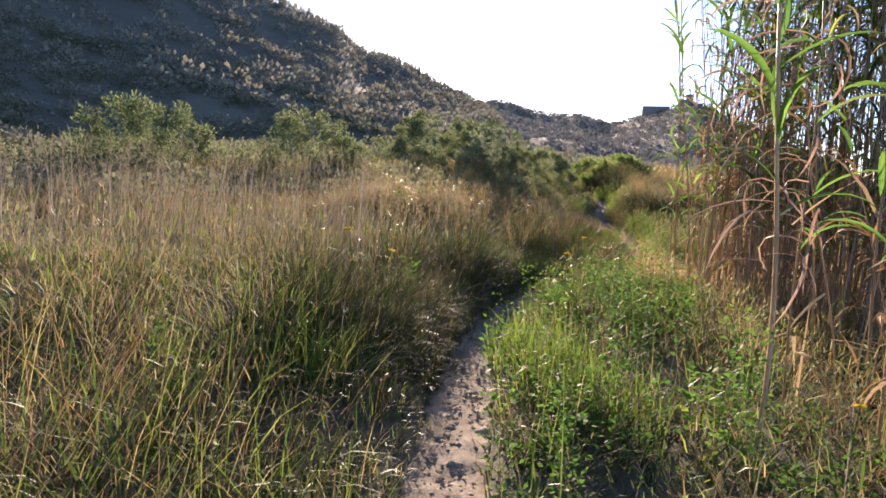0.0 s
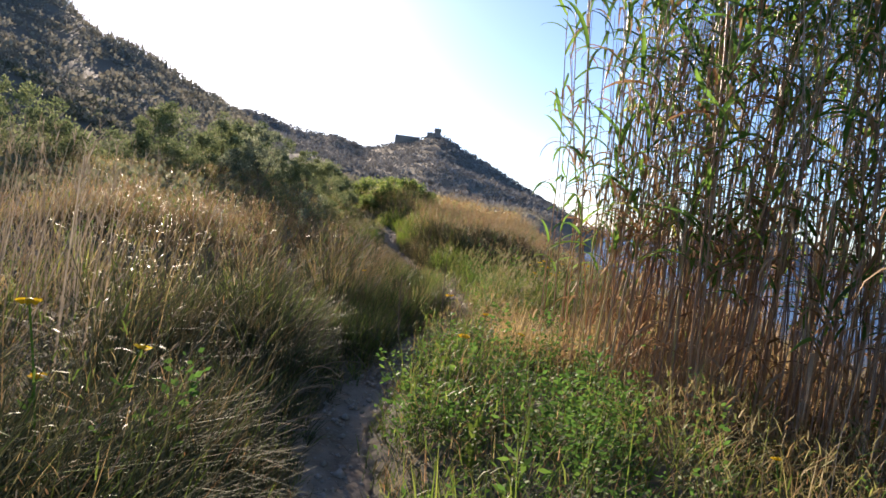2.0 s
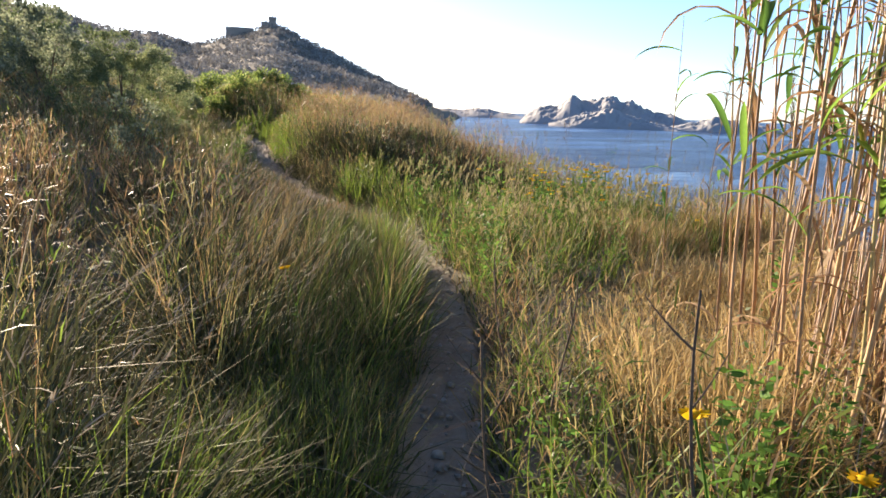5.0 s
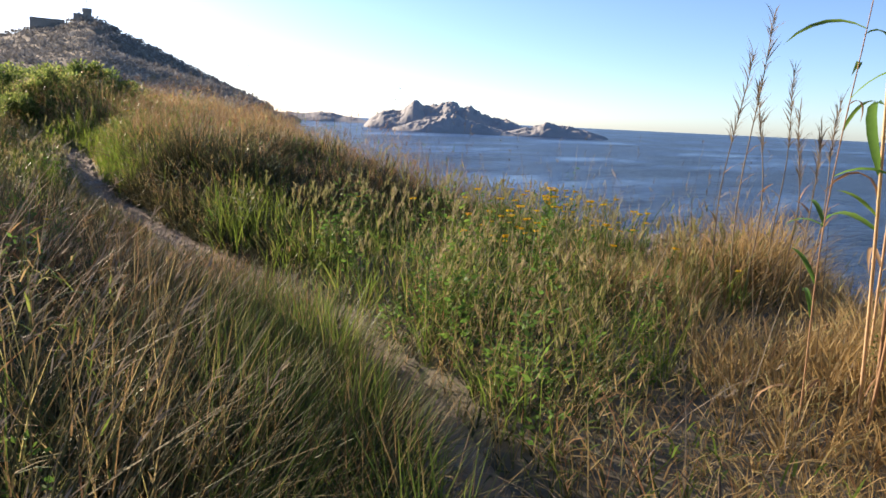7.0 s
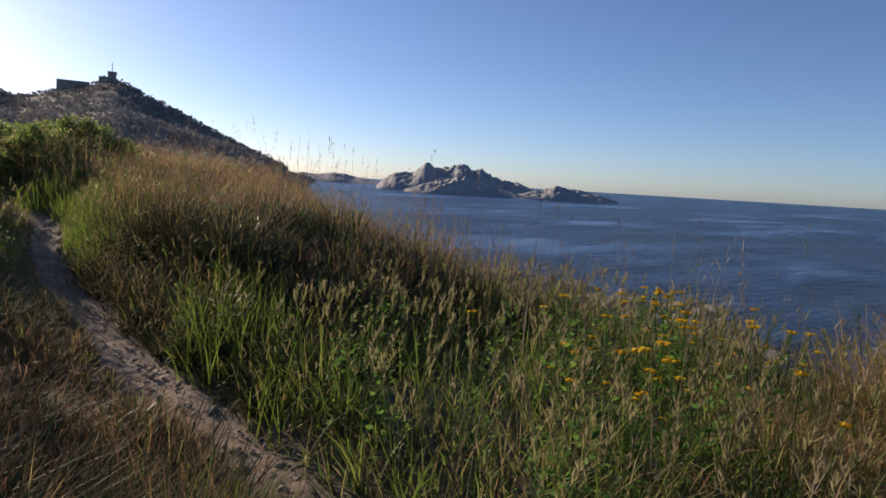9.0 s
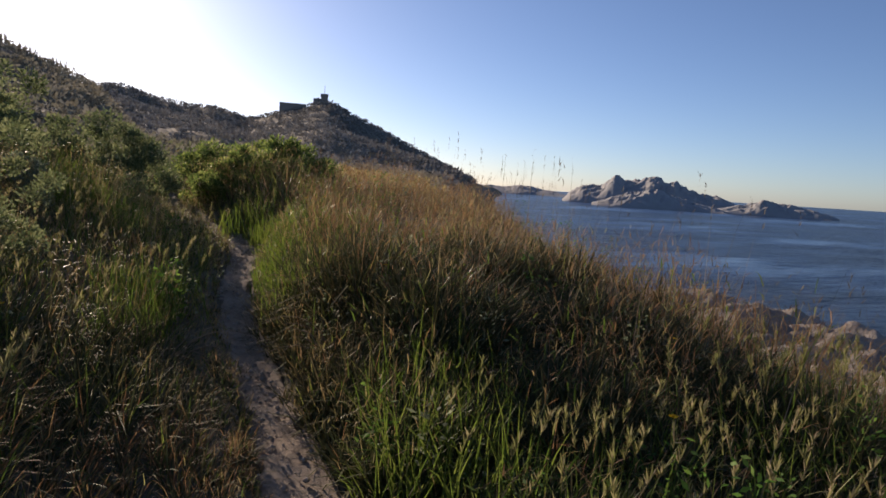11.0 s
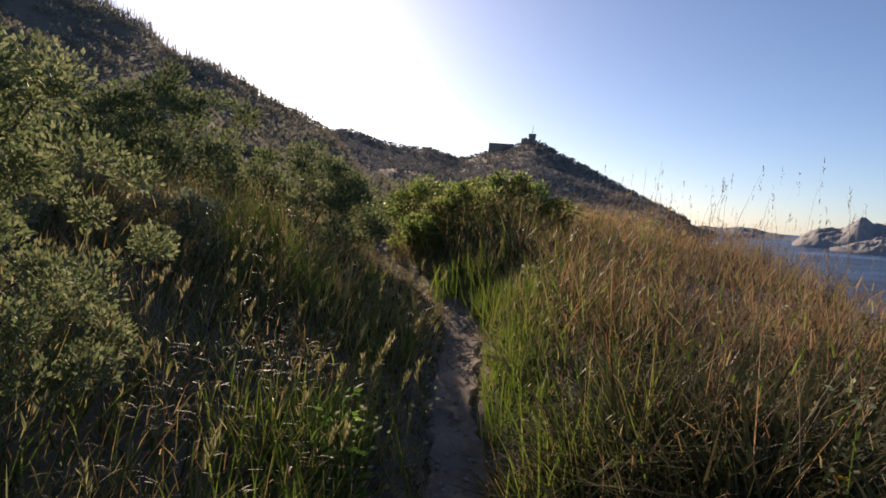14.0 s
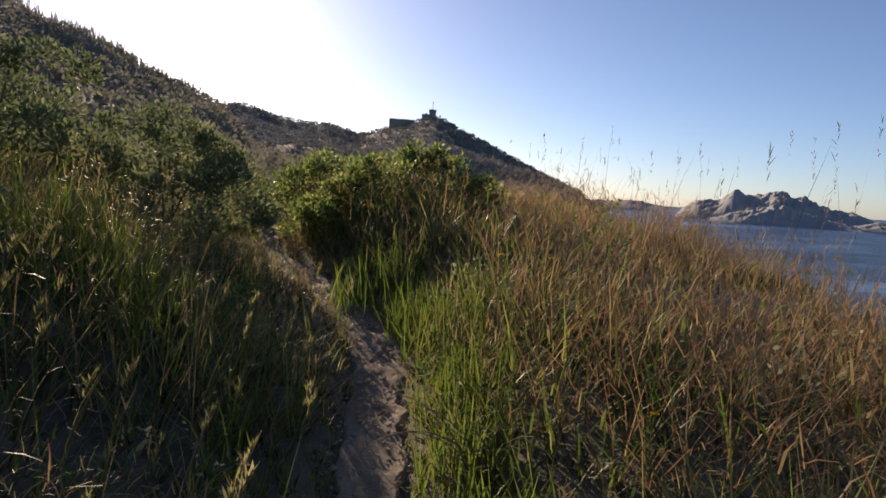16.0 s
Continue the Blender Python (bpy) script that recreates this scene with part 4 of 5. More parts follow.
# ---- bleached stalks and star-shaped seed heads ----
def stalks():
    n = 2600
    x, y = scatter(n, 0.8, 27, -7, 7, 1.3)
    ok = (np.abs(across(x, y)) > 0.3) & (clear_of_walk(x, y) > 0.9)
    x, y = x[ok], y[ok]
    m = len(x)
    L = low_by_walk(x, y, tallness(x, y) * rng.uniform(0.9, 1.5, m))
    ang = rng.uniform(-np.pi, np.pi, m)
    az = np.arctan2(np.sin(ang) + 0.3, np.cos(ang) + 1.1)
    tip = stuff_blades("bleached_stalks", M_STALK, "bleached dry stalks bent by the wind", "stalks", np.stack([x, y, height(x, y)], -1), L, rng.uniform(0.003, 0.006, m), az, np.abs(rng.normal(0.15, 0.3, m)), np.abs(rng.normal(0.3, 0.5, m)), seg=4)
    idx = np.repeat(np.arange(m), 4)
    stuff_blades("seed_heads", M_STALK, "spiky pale seed heads on the dry stalks", "stalks", tip[idx] - np.array([0, 0, 0.015]) * rng.random((len(idx), 1)), rng.uniform(0.03, 0.09, len(idx)), rng.uniform(0.002, 0.004, len(idx)), az[idx] + rng.normal(0, 0.8, len(idx)), rng.uniform(0.3, 1.5, len(idx)), rng.uniform(0, 0.9, len(idx)), seg=2)
    # long stems lying over to the seaward side, left of the path
    n = 420
    y = np.where(np.arange(n) < 270, rng.uniform(4.0, 13.0, n), rng.uniform(9.6, 12.6, n))
    x = trail_x(y) - rng.uniform(0.35, 2.2, n)
    ok = clear_of_walk(x, y) > 0.3
    x, y = x[ok], y[ok]
    n = len(x)
    tip = stuff_blades("leaning_stems", M_STALK, "long bleached grass stems leaning over towards the sea", "stalks", np.stack([x, y, height(x, y)], -1), low_by_walk(x, y, rng.uniform(0.7, 1.15, n) * np.where(np.abs(x - np.interp(y, WALK_Y, WALK_X)) < 0.9, 0.6, 1.0)), rng.uniform(0.0035, 0.007, n), rng.normal(0.1, 0.5, n), np.abs(rng.normal(0.5, 0.2, n)), np.abs(rng.normal(0.25, 0.3, n)), seg=4)
    idx = np.repeat(np.arange(n), 9)
    stuff_blades("leaning_heads", M_STALK, "feathery pale tips of the leaning stems", "stalks", tip[idx] - np.array([0.07, 0.01, 0.07]) * rng.random((len(idx), 1)), rng.uniform(0.03, 0.07, len(idx)), rng.uniform(0.003, 0.006, len(idx)), rng.normal(0.1, 0.5, len(idx)), rng.uniform(0.4, 1.2, len(idx)), rng.uniform(0, 0.5, len(idx)), seg=2)
    # pale tall grass in front of the hill
    n = 1500
    x, y = rng.uniform(-9.5, 0.2, n), rng.uniform(6.5, 14.5, n)
    ok = (vnoise(x * 0.5, y * 0.5, 66, 2) > rng.uniform(-0.5, 0.3, n)) & (across(x, y) < -2.6)
    x, y = x[ok], y[ok]
    n = len(x)
    stuff_blades("pale_tall_grass", M_STALK, "pale tall dry grass below the hill", "stalks", np.stack([x, y, height(x, y)], -1), rng.uniform(0.8, 1.5, n), rng.uniform(0.006, 0.013, n), rng.normal(0.2, 1.2, n), np.abs(rng.normal(0.2, 0.2, n)), np.abs(rng.normal(0.4, 0.4, n)), seg=4)
    n = 900
    x, y = rng.uniform(-7.5, -0.9, n), rng.uniform(6.8, 10.0, n)
    ok = vnoise(x * 0.9, y * 0.9, 78, 2) > rng.uniform(-0.5, 0.4, n)
    x, y = x[ok], y[ok]
    n = len(x)
    tip = stuff_blades("pale_reeds", M_STALK, "pale dry reeds standing in a row behind the grass", "stalks", np.stack([x, y, height(x, y)], -1), rng.uniform(1.1, 1.75, n), rng.uniform(0.007, 0.013, n), rng.normal(0.2, 1.2, n), np.abs(rng.normal(0.08, 0.12, n)), np.abs(rng.normal(0.2, 0.3, n)), seg=4)
    idx = np.repeat(np.arange(n), 6)
    stuff_blades("pale_reed_plumes", M_STALK, "thin ragged plumes of the pale reeds", "stalks", tip[idx] - np.array([0, 0, 0.25]) * rng.random((len(idx), 1)), rng.uniform(0.05, 0.14, len(idx)), rng.uniform(0.004, 0.008, len(idx)), rng.uniform(-3.1, 3.1, len(idx)), rng.uniform(0.1, 0.8, len(idx)), rng.uniform(0, 0.8, len(idx)), seg=2)
    # tall thin grass stems on the crest of the bank, against the sea and sky
    n = 260
    y = rng.uniform(9.5, 24, n)
    x = trail_x(y) + rng.uniform(1.5, 5.5, n)
    tip = stuff_blades("crest_stalks", M_STALK, "thin tall dry stems standing above the bank", "stalks", np.stack([x, y, height(x, y)], -1), low_by_walk(x, y, rng.uniform(0.7, 1.35, n)), rng.uniform(0.003, 0.006, n), rng.normal(0, 1.2, n), np.abs(rng.normal(0.08, 0.1, n)), np.abs(rng.normal(0.2, 0.25, n)), seg=4)
    idx = np.repeat(np.arange(n), 10)
    stuff_blades("crest_seed_heads", M_STALK, "loose seed tufts on the tall dry stems", "stalks", tip[idx] - np.array([0, 0, 0.2]) * rng.random((len(idx), 1)), rng.uniform(0.02, 0.06, len(idx)), rng.uniform(0.003, 0.005, len(idx)), rng.uniform(-3.1, 3.1, len(idx)), rng.uniform(0.1, 0.7, len(idx)), rng.uniform(0, 0.5, len(idx)), seg=2)


stalks()


# ---- bright tufts, broad-leaved weeds, dead stems ----
def tufts():
    B, L = [], []
    for x, y, r, n, h in TUFTS:
        a, q = rng.uniform(0, 6.28, n), np.sqrt(rng.random(n)) * r
        B.append(np.stack([x + np.cos(a) * q, y + np.sin(a) * q], -1))
        L.append(h * rng.uniform(0.6, 1.15, n))
    B, L = np.concatenate(B), np.concatenate(L)
    n = len(L)
    stuff_blades("bright_tufts", M_FRESH, "bright fresh green grass tufts catching the sun", "grass", np.column_stack([B, height(B[:, 0], B[:, 1])]), L, rng.uniform(0.005, 0.011, n), rng.uniform(-3.1, 3.1, n), np.abs(rng.normal(0.12, 0.15, n)), np.abs(rng.normal(0.5, 0.4, n)))


TUFTS = ((-0.2, 9.3, 0.35, 150, 0.55), (0.25, 9.2, 0.3, 150, 0.55), (3.15, 20.9, 0.4, 220, 0.6), (3.6, 20.6, 0.35, 160, 0.55), (5.35, 20.5, 0.35, 200, 0.5),
         (3.4, 17.9, 0.35, 220, 0.5), (3.3, 17.1, 0.3, 140, 0.45), (4.6, 17.5, 0.35, 180, 0.55), (4.35, 14.5, 0.4, 220, 0.5), (4.6, 15.1, 0.4, 180, 0.5), (4.2, 13.6, 0.3, 120, 0.4),
         (0.75, 4.3, 0.3, 170, 0.6), (0.6, 5.2, 0.25, 120, 0.5), (1.0, 3.6, 0.3, 150, 0.55), (-0.9, 3.9, 0.3, 120, 0.6), (5.2, 22.0, 0.4, 200, 0.5),
         (4.62, 18.4, 0.2, 130, 0.36), (4.8, 19.0, 0.2, 130, 0.36), (5.0, 19.6, 0.22, 130, 0.38), (5.3, 21.1, 0.25, 150, 0.42), (2.95, 21.2, 0.45, 260, 0.75))
tufts()


def broad_weed(x, y, n, ln, h):
    z = float(height(np.array([x]), np.array([y]))[0])
    top = root("broadleaf_weed", "broad-leaved bright green weed beside the path", "weed", (x, y, z), "broad-leaved weeds")
    pts = np.stack([0.03 * np.sin(np.linspace(0, 2, 6)), 0 * np.linspace(0, 1, 6), np.linspace(-0.02, h, 6)], -1)
    v, f = tube(pts, np.linspace(0.006, 0.003, 6), 5)
    part("stem", np_mesh("weed_stem", v, [f], M_FRESH, True), top)
    shape = []
    for k in range(2):
        v, f = arch_leaf(ln * (1 - 0.3 * k), ln * 0.42, 1.2 + 0.5 * k, 5)
        shape.append(np_mesh("weed_leaf", v, [f], M_FRESH, True))
    for i in range(n):
        k = i / n
        ob = part("leaf", shape[i % 2], top)
        ob.matrix_basis = Matrix.Translation((0.02 * k, 0, 0.05 + h * 0.95 * k)) @ Euler((rng.normal(0, 0.2), rng.uniform(-0.4, 0.3), i * 2.4)).to_matrix().to_4x4() @ Matrix.Scale(1.1 - 0.5 * k, 4)


for a in ((1.47, 7.54, 14, 0.15, 0.42), (1.30, 7.2, 12, 0.13, 0.35), (1.75, 7.9, 10, 0.12, 0.35), (1.15, 6.1, 12, 0.12, 0.4), (0.95, 5.3, 12, 0.11, 0.45), (2.55, 15.9, 9, 0.12, 0.4), (1.9, 8.6, 10, 0.1, 0.4)):
    broad_weed(*a)


def dead_stem(x, y, top_z, tilt, az):
    z = float(height(np.array([x]), np.array([y]))[0])
    h = top_z - z
    top = root("dead_stem", "thin dark dead weed stem with short side twigs", "stem")
    line = np.stack([0.05 * np.sin(np.linspace(0, 3, 9)), 0.03 * np.sin(np.linspace(0, 5, 9)), np.linspace(0, h, 9)], -1)
    v, f = tube(line, np.linspace(0.007, 0.003, 9), 5)
    part("stem", np_mesh("dead_stem", v, [f], M_BARK, True), top)
    for k in range(7):
        q = line[2 + k % 6]
        a = k * 2.4
        s = np.linspace(0, 1, 4)[:, None]
        v, f = tube(q + s * np.array([math.cos(a) * 0.10, math.sin(a) * 0.10, 0.09]) + s ** 2 * np.array([0, 0, 0.03]), np.linspace(0.0035, 0.0015, 4), 4)
        part("twig", np_mesh("dead_twig", v, [f], M_BARK, True), top)
    top.matrix_basis = Matrix.Translation((x, y, z - 0.02)) @ Matrix.Rotation(az, 4, "Z") @ Matrix.Rotation(tilt, 4, "Y")


for a in ((1.72, 7.8, 1.05, 0.14, 2.6), (1.5, 8.2, 0.85, 0.2, 2.4), (2.1, 8.8, 0.8, 0.1, 0.4), (-0.6, 7.6, 0.9, 0.1, 1.0), (2.5, 9.4, 0.7, 0.3, 2.0)):
    dead_stem(*a)


# ---- dry sprays that arch over the path ----
def spray_blade(length, droop):
    k = np.linspace(0, 1, 7)
    ang = 1.15 - droop * k
    x = np.concatenate([[0], np.cumsum(np.cos(ang[:-1]))]) * length / 6
    z = np.concatenate([[0], np.cumsum(np.sin(ang[:-1]))]) * length / 6
    v, f = tube(np.stack([x, 0.02 * np.sin(k * 4), z], -1), np.linspace(0.0035, 0.0012, 7), 4)
    return np_mesh("spray_blade", v, [f], M_STALK, True)


SPRAYS = [spray_blade(0.55, 1.9), spray_blade(0.42, 1.4), spray_blade(0.35, 2.3)]


def dry_spray(x, y, n, az, wide):
    z = float(height(np.array([x]), np.array([y]))[0])
    top = root("dry_spray", "pale dry grass spray arching over the path", "grass spray", (x, y, z), "dry grass sprays")
    for i in range(n):
        ob = part("blade", SPRAYS[i % 3], top)
        ob.matrix_basis = Matrix.Translation(rng.normal(0, 0.03, 3) * [1, 1, 0]) @ Euler((rng.normal(0, 0.2), rng.uniform(-0.35, 0.45), az + rng.normal(0, wide))).to_matrix().to_4x4() @ Matrix.Scale(rng.uniform(0.75, 1.3), 4)


for a in ((-0.55, 4.0, 18, 0.2, 0.9), (-0.4, 4.6, 12, 0.0, 0.8), (1.5, 3.9, 16, 0.0, 2.5), (0.1, 6.6, 14, 0.3, 0.7), (0.35, 7.4, 12, 0.2, 0.7), (1.5, 8.75, 14, 0.5, 2.0), (2.05, 9.15, 12, 3.0, 1.5), (2.75, 10.0, 14, 2.8, 1.0), (1.2, 8.3, 12, 0.3, 1.6), (4.45, 16.3, 14, 2.8, 0.9), (4.7, 17.6, 16, 3.0, 0.9), (3.45, 16.6, 14, 0.3, 0.9), (4.85, 18.9, 14, 2.9, 0.9), (3.7, 18.6, 12, 0.2, 0.9)):
    dry_spray(*a)


# ---- yellow daisies ----
def daisy(h, r, petals):
    top = root("yellow_daisy", "yellow wild daisy on a thin green stem in the grass", "flower", group="yellow daisies")
    line = np.stack([0.04 * np.linspace(0, 1, 6) ** 2, 0 * np.linspace(0, 1, 6), np.linspace(0, h, 6)], -1)
    v, f = tube(line, np.full(6, 0.0025), 4)
    part("stem", np_mesh("daisy_stem", v, [f], M_HERB, True), top)
    a = np.linspace(0, 2 * np.pi, petals, endpoint=False)
    c = np.tile(line[-1], (petals, 1))
    v, f = leaf_cards(c, np.stack([np.cos(a), np.sin(a), np.full(petals, 0.25)], -1), np.full(petals, r), np.full(petals, r * 0.55), 0.1)
    head = part("flower_head", np_mesh("daisy_petals", v, [f], M_PETAL), top, "ring of yellow petals")
    th = np.linspace(0, 2 * np.pi, 8, endpoint=False)
    ring = [np.stack([np.cos(th) * q * r, np.sin(th) * q * r, np.full(8, w * r)], -1) for q, w in ((0.42, 0.0), (0.38, 0.22), (0.15, 0.34))]
    v = np.concatenate(ring) + line[-1]
    me = np_mesh("daisy_disc", v, [np.concatenate([np.stack([k * 8 + np.arange(8), k * 8 + (np.arange(8) + 1) % 8, (k + 1) * 8 + (np.arange(8) + 1) % 8, (k + 1) * 8 + np.arange(8)], -1) for k in range(2)]), (16 + np.arange(8))[None]], M_PETAL, True)
    part("disc", me, head)
    m = 9
    k = rng.uniform(0.1, 0.8, m)
    az = rng.uniform(0, 6.28, m)
    v, f = leaf_cards(np.stack([0.04 * k ** 2, 0 * k, k * h], -1), np.stack([np.cos(az), np.sin(az), np.full(m, 0.5)], -1), np.full(m, 0.05), np.full(m, 0.012))
    part("leaves", np_mesh("daisy_leaves", v, [f], M_HERB), top)
    return top


DAISIES = [daisy(0.62, 0.03, 13), daisy(0.5, 0.027, 11), daisy(0.42, 0.024, 12)]
spots = [(1.56, 9.85, 0.64), (1.71, 7.77, 0.91), (1.9, 7.65, 0.75), (1.85, 7.3, 0.6), (1.25, 6.7, 0.7), (-0.7, 5.4, 0.95), (-0.9, 5.6, 0.9), (-0.8, 5.5, 0.98), (-0.75, 5.7, 1.0), (5.02, 11.9, 0.85), (4.62, 12.18, 0.6), (2.6, 16.4, 0.75), (2.75, 16.0, 0.6)]
for k in range(84):
    a = rng.normal(0, 1, 2)
    cx, cy = ((5.6, 12.4), (5.1, 11.9), (6.2, 12.0), (6.6, 12.8))[k % 4]
    spots.append((cx + 0.3 * a[0], cy + 0.25 * a[1], rng.uniform(0.5, 0.8)))
for k in range(24):
    y = rng.uniform(2, 22)
    spots.append((float(trail_x(y)) + rng.choice([-1, 1]) * rng.uniform(0.7, 3.5), y, rng.uniform(0.4, 0.7)))
spots = spots[:1] + [q for q in spots[1:] if clear_of_walk(np.array([q[0]]), np.array([q[1]]))[0] > 0.9]
for k, (x, y, zt) in enumerate(spots):
    z = float(height(np.array([x]), np.array([y]))[0])
    h = min(max(zt - z, 0.25), 1.0)
    p = DAISIES[k % 3]
    s = h / (0.62, 0.5, 0.42)[k % 3]
    s = min(max(s, 0.75), 1.5)
    m = Matrix.Translation((x, y, max(z, zt - s * (0.62, 0.5, 0.42)[k % 3] - 0.05))) @ Matrix.Rotation(rng.uniform(0, 6.28), 4, "Z") @ Matrix.Rotation(rng.normal(0, 0.12), 4, "Y") @ Matrix.Scale(s, 4)
    m.translation.z = z - 0.01
    if k < 3:
        p.matrix_basis = m
    else:
        copy_thing(p, m @ Matrix.Scale(1 / p.scale[0], 4))


# ---- shrubs ----
def shrub(name, label, x, y, rx, ry, h, mat, leaves, size, clumps=34, lift=0.0):
    z0 = float(height(np.array([x]), np.array([y]))[0]) - 0.05
    top = root(name, label, "shrub", (x, y, z0))
    th, cz = rng.uniform(0, 2 * np.pi, clumps), rng.uniform(0, 1, clumps) ** 1.35
    rr = np.sqrt(np.clip(1 - np.clip(cz, 0, 1) ** 2, 0.05, 1)) * rng.uniform(0.45, 1.08, clumps)
    cen = np.stack([np.cos(th) * rr * rx, np.sin(th) * rr * ry, (0.10 + 0.80 * np.clip(cz, 0, 1) * rng.uniform(0.8, 1.12, clumps)) * h], -1)
    limbs = []
    for k in range(0, clumps, max(3, clumps // 12)):
        s = np.linspace(0, 1, 6)[:, None]
        mid = cen[k] * [0.35, 0.35, 0.6]
        pts = (1 - s) ** 2 * np.array([0.06 * math.cos(k), 0.06 * math.sin(k), 0]) + 2 * s * (1 - s) * mid + s ** 2 * cen[k]
        limbs.append(tube(pts, 0.03 * min(h, 1.2) * (1 - 0.8 * s[:, 0]) * 0.55, 5))
    v, f = join(limbs)
    part("trunk", np_mesh("shrub_trunk", v, [f], M_BARK, True), top)
    idx = rng.integers(0, clumps, leaves)
    sc = rng.uniform(0.14, 0.32, clumps) * (rx + ry) / 2 * math.sqrt(34 / clumps)
    off = rng.normal(size=(leaves, 3))
    off /= np.linalg.norm(off, axis=1, keepdims=True)
    off *= (rng.random(leaves) ** 0.45)[:, None]
    c = cen[idx] + off * sc[idx, None] * [1, 1, 0.8]
    c[:, 2] = np.maximum(c[:, 2], 0.02)
    d = off + np.array([0, 0, 0.6]) + rng.normal(0, 0.4, (leaves, 3))
    ln = size * rng.uniform(0.6, 1.4, leaves)
    v, f = leaf_cards(c, d, ln, ln * 0.5)
    part("crown", np_mesh("shrub_crown", v, [f], mat), top, "uneven crown of small leaves")
    return top


shrub("green_shrub", "rounded bright green shrub beside the path bend", 6.65, 24.9, 1.1, 1.0, 1.12, M_BUSH, 16000, 0.06, 90)
shrub("green_shrub", "low leafy green shrub at the path bend", 5.85, 24.3, 0.8, 0.7, 0.85, M_BUSH, 10000, 0.055, 60)
shrub("green_shrub", "small bright green shrub crowding the path bend", 5.25, 24.7, 0.5, 0.5, 0.72, M_BUSH, 5000, 0.05, 40)
shrub("green_shrub", "dense green shrub behind the path bend", 5.9, 27.2, 1.3, 1.0, 1.15, M_BUSH, 8000, 0.065, 60)
shrub("dark_shrub", "dark green rounded shrub on the landward side", 3.45, 23.9, 1.15, 1.0, 1.5, M_DARKBUSH, 16000, 0.05, 80)
shrub("dark_shrub", "broad dark shrub at the foot of the hill", 1.4, 25.8, 1.8, 1.5, 2.0, M_DARKBUSH, 16000, 0.07, 80)
shrub("dark_shrub", "tall dark shrub on the slope", -1.2, 27.5, 2.3, 1.8, 2.5, M_DARKBUSH, 16000, 0.08, 80)
shrub("dark_shrub", "big spreading shrub leaning over the landward bank", 1.9, 17.6, 0.98, 0.85, 1.65, M_DARKBUSH, 40000, 0.025, 150)
shrub("grey_shrub", "leafy shrub on the landward bank", 1.0, 18.9, 0.95, 0.9, 1.9, M_GREYLEAF, 16000, 0.045, 90)
shrub("dark_shrub", "tall leafy dark shrub on the landward bank", 0.2, 21.4, 1.3, 1.1, 1.9, M_DARKBUSH, 16000, 0.055, 90)
shrub("grey_shrub", "small pale shrub on the bank above the path", 2.35, 20.7, 0.5, 0.5, 0.7, M_GREYLEAF, 6000, 0.036, 50)
shrub("grey_shrub", "pale flowering weed shrub standing in the grass", 1.6, 14.6, 0.35, 0.35, 0.95, M_GREYLEAF, 1800, 0.035, 14)
shrub("dark_shrub", "small dark shrub on the seaward slope", 11.2, 29.5, 0.7, 0.6, 0.75, M_DARKBUSH, 3000, 0.06)
shrub("dark_shrub", "dark shrub inland of the grass", -5.2, 23, 2.4, 1.9, 2.4, M_DARKBUSH, 14000, 0.085, 80)
shrub("dark_shrub", "wide dark shrub inland of the grass", -10.5, 22, 2.8, 2.0, 2.6, M_DARKBUSH, 14000, 0.09, 80)
shrub("dark_shrub", "low dark shrub beyond the path", 8.5, 33, 1.6, 1.3, 1.3, M_BUSH, 5000, 0.09)


# ---- scrub on the hills ----
def scrub(name, mat, label, n, d0, d1, a0, a1, size, leaves, leaf, zmin=-2):
    d = np.sqrt(rng.uniform(d0 ** 2, d1 ** 2, n))
    a = np.radians(rng.uniform(a0, a1, n))
    x, y = 2 - d * np.sin(a), 8 + d * np.cos(a)
    z = height(x, y)
    ok = (z > zmin) & ((np.abs(across(x, y)) > 2) | (y > 27)) & (vnoise(x * 3 / size / 8, y * 3 / size / 8, 81, 2) > rng.uniform(-1.0, 0.4, n))
    x, y, z = x[ok], y[ok], z[ok]
    m = len(x)
    s = size * rng.uniform(0.4, 1.3, m)
    idx = np.repeat(np.arange(m), leaves)
    o = rng.normal(size=(len(idx), 3))
    o /= np.linalg.norm(o, axis=1, keepdims=True)
    o[:, 2] = np.abs(o[:, 2])
    o *= rng.uniform(0.5, 1, len(idx))[:, None]
    c = np.stack([x[idx], y[idx], z[idx]], -1) + o * s[idx, None] * [1, 1, 0.75]
    ln = leaf * s[idx] / size * rng.uniform(0.6, 1.4, len(idx))
    v, f = leaf_cards(c, o + rng.normal(0, 0.4, o.shape), ln, ln * 0.7)
    tagged(new(name, np_mesh(name, v, [f], mat)), label, "scrub", kind="stuff")


scrub("near_scrub", M_GARRIGUE_HAZE, "dark scrub covering the lower slope, paled for haze", 420, 26, 60, -12, 60, 1.1, 170, 0.20)
scrub("hill_scrub", M_GARRIGUE_HAZE, "dense dark scrub on the hillside, paled for haze", 3200, 50, 165, -10, 62, 1.6, 56, 0.42)
scrub("far_scrub", M_FARSCRUB_HAZE, "sparse scrub and rocks on the castle hill, paled for haze", 8000, 180, 625, -33, 12, 2.6, 20, 1.3, 1)
scrub("meadow_maquis", M_MAQUIS, "dense dark green scrub between the grass and the hill", 1100, 9, 34, 12, 85, 0.75, 110, 0.11)
scrub("slope_maquis", M_MAQUIS, "dark scrub climbing the foot of the slope", 2000, 17, 62, -12, 85, 0.9, 75, 0.17)
scrub("seaward_meadow", M_DRY, "dry bushy grass clumps beyond the path bend", 420, 19, 45, -26, -8, 0.5, 85, 0.12)
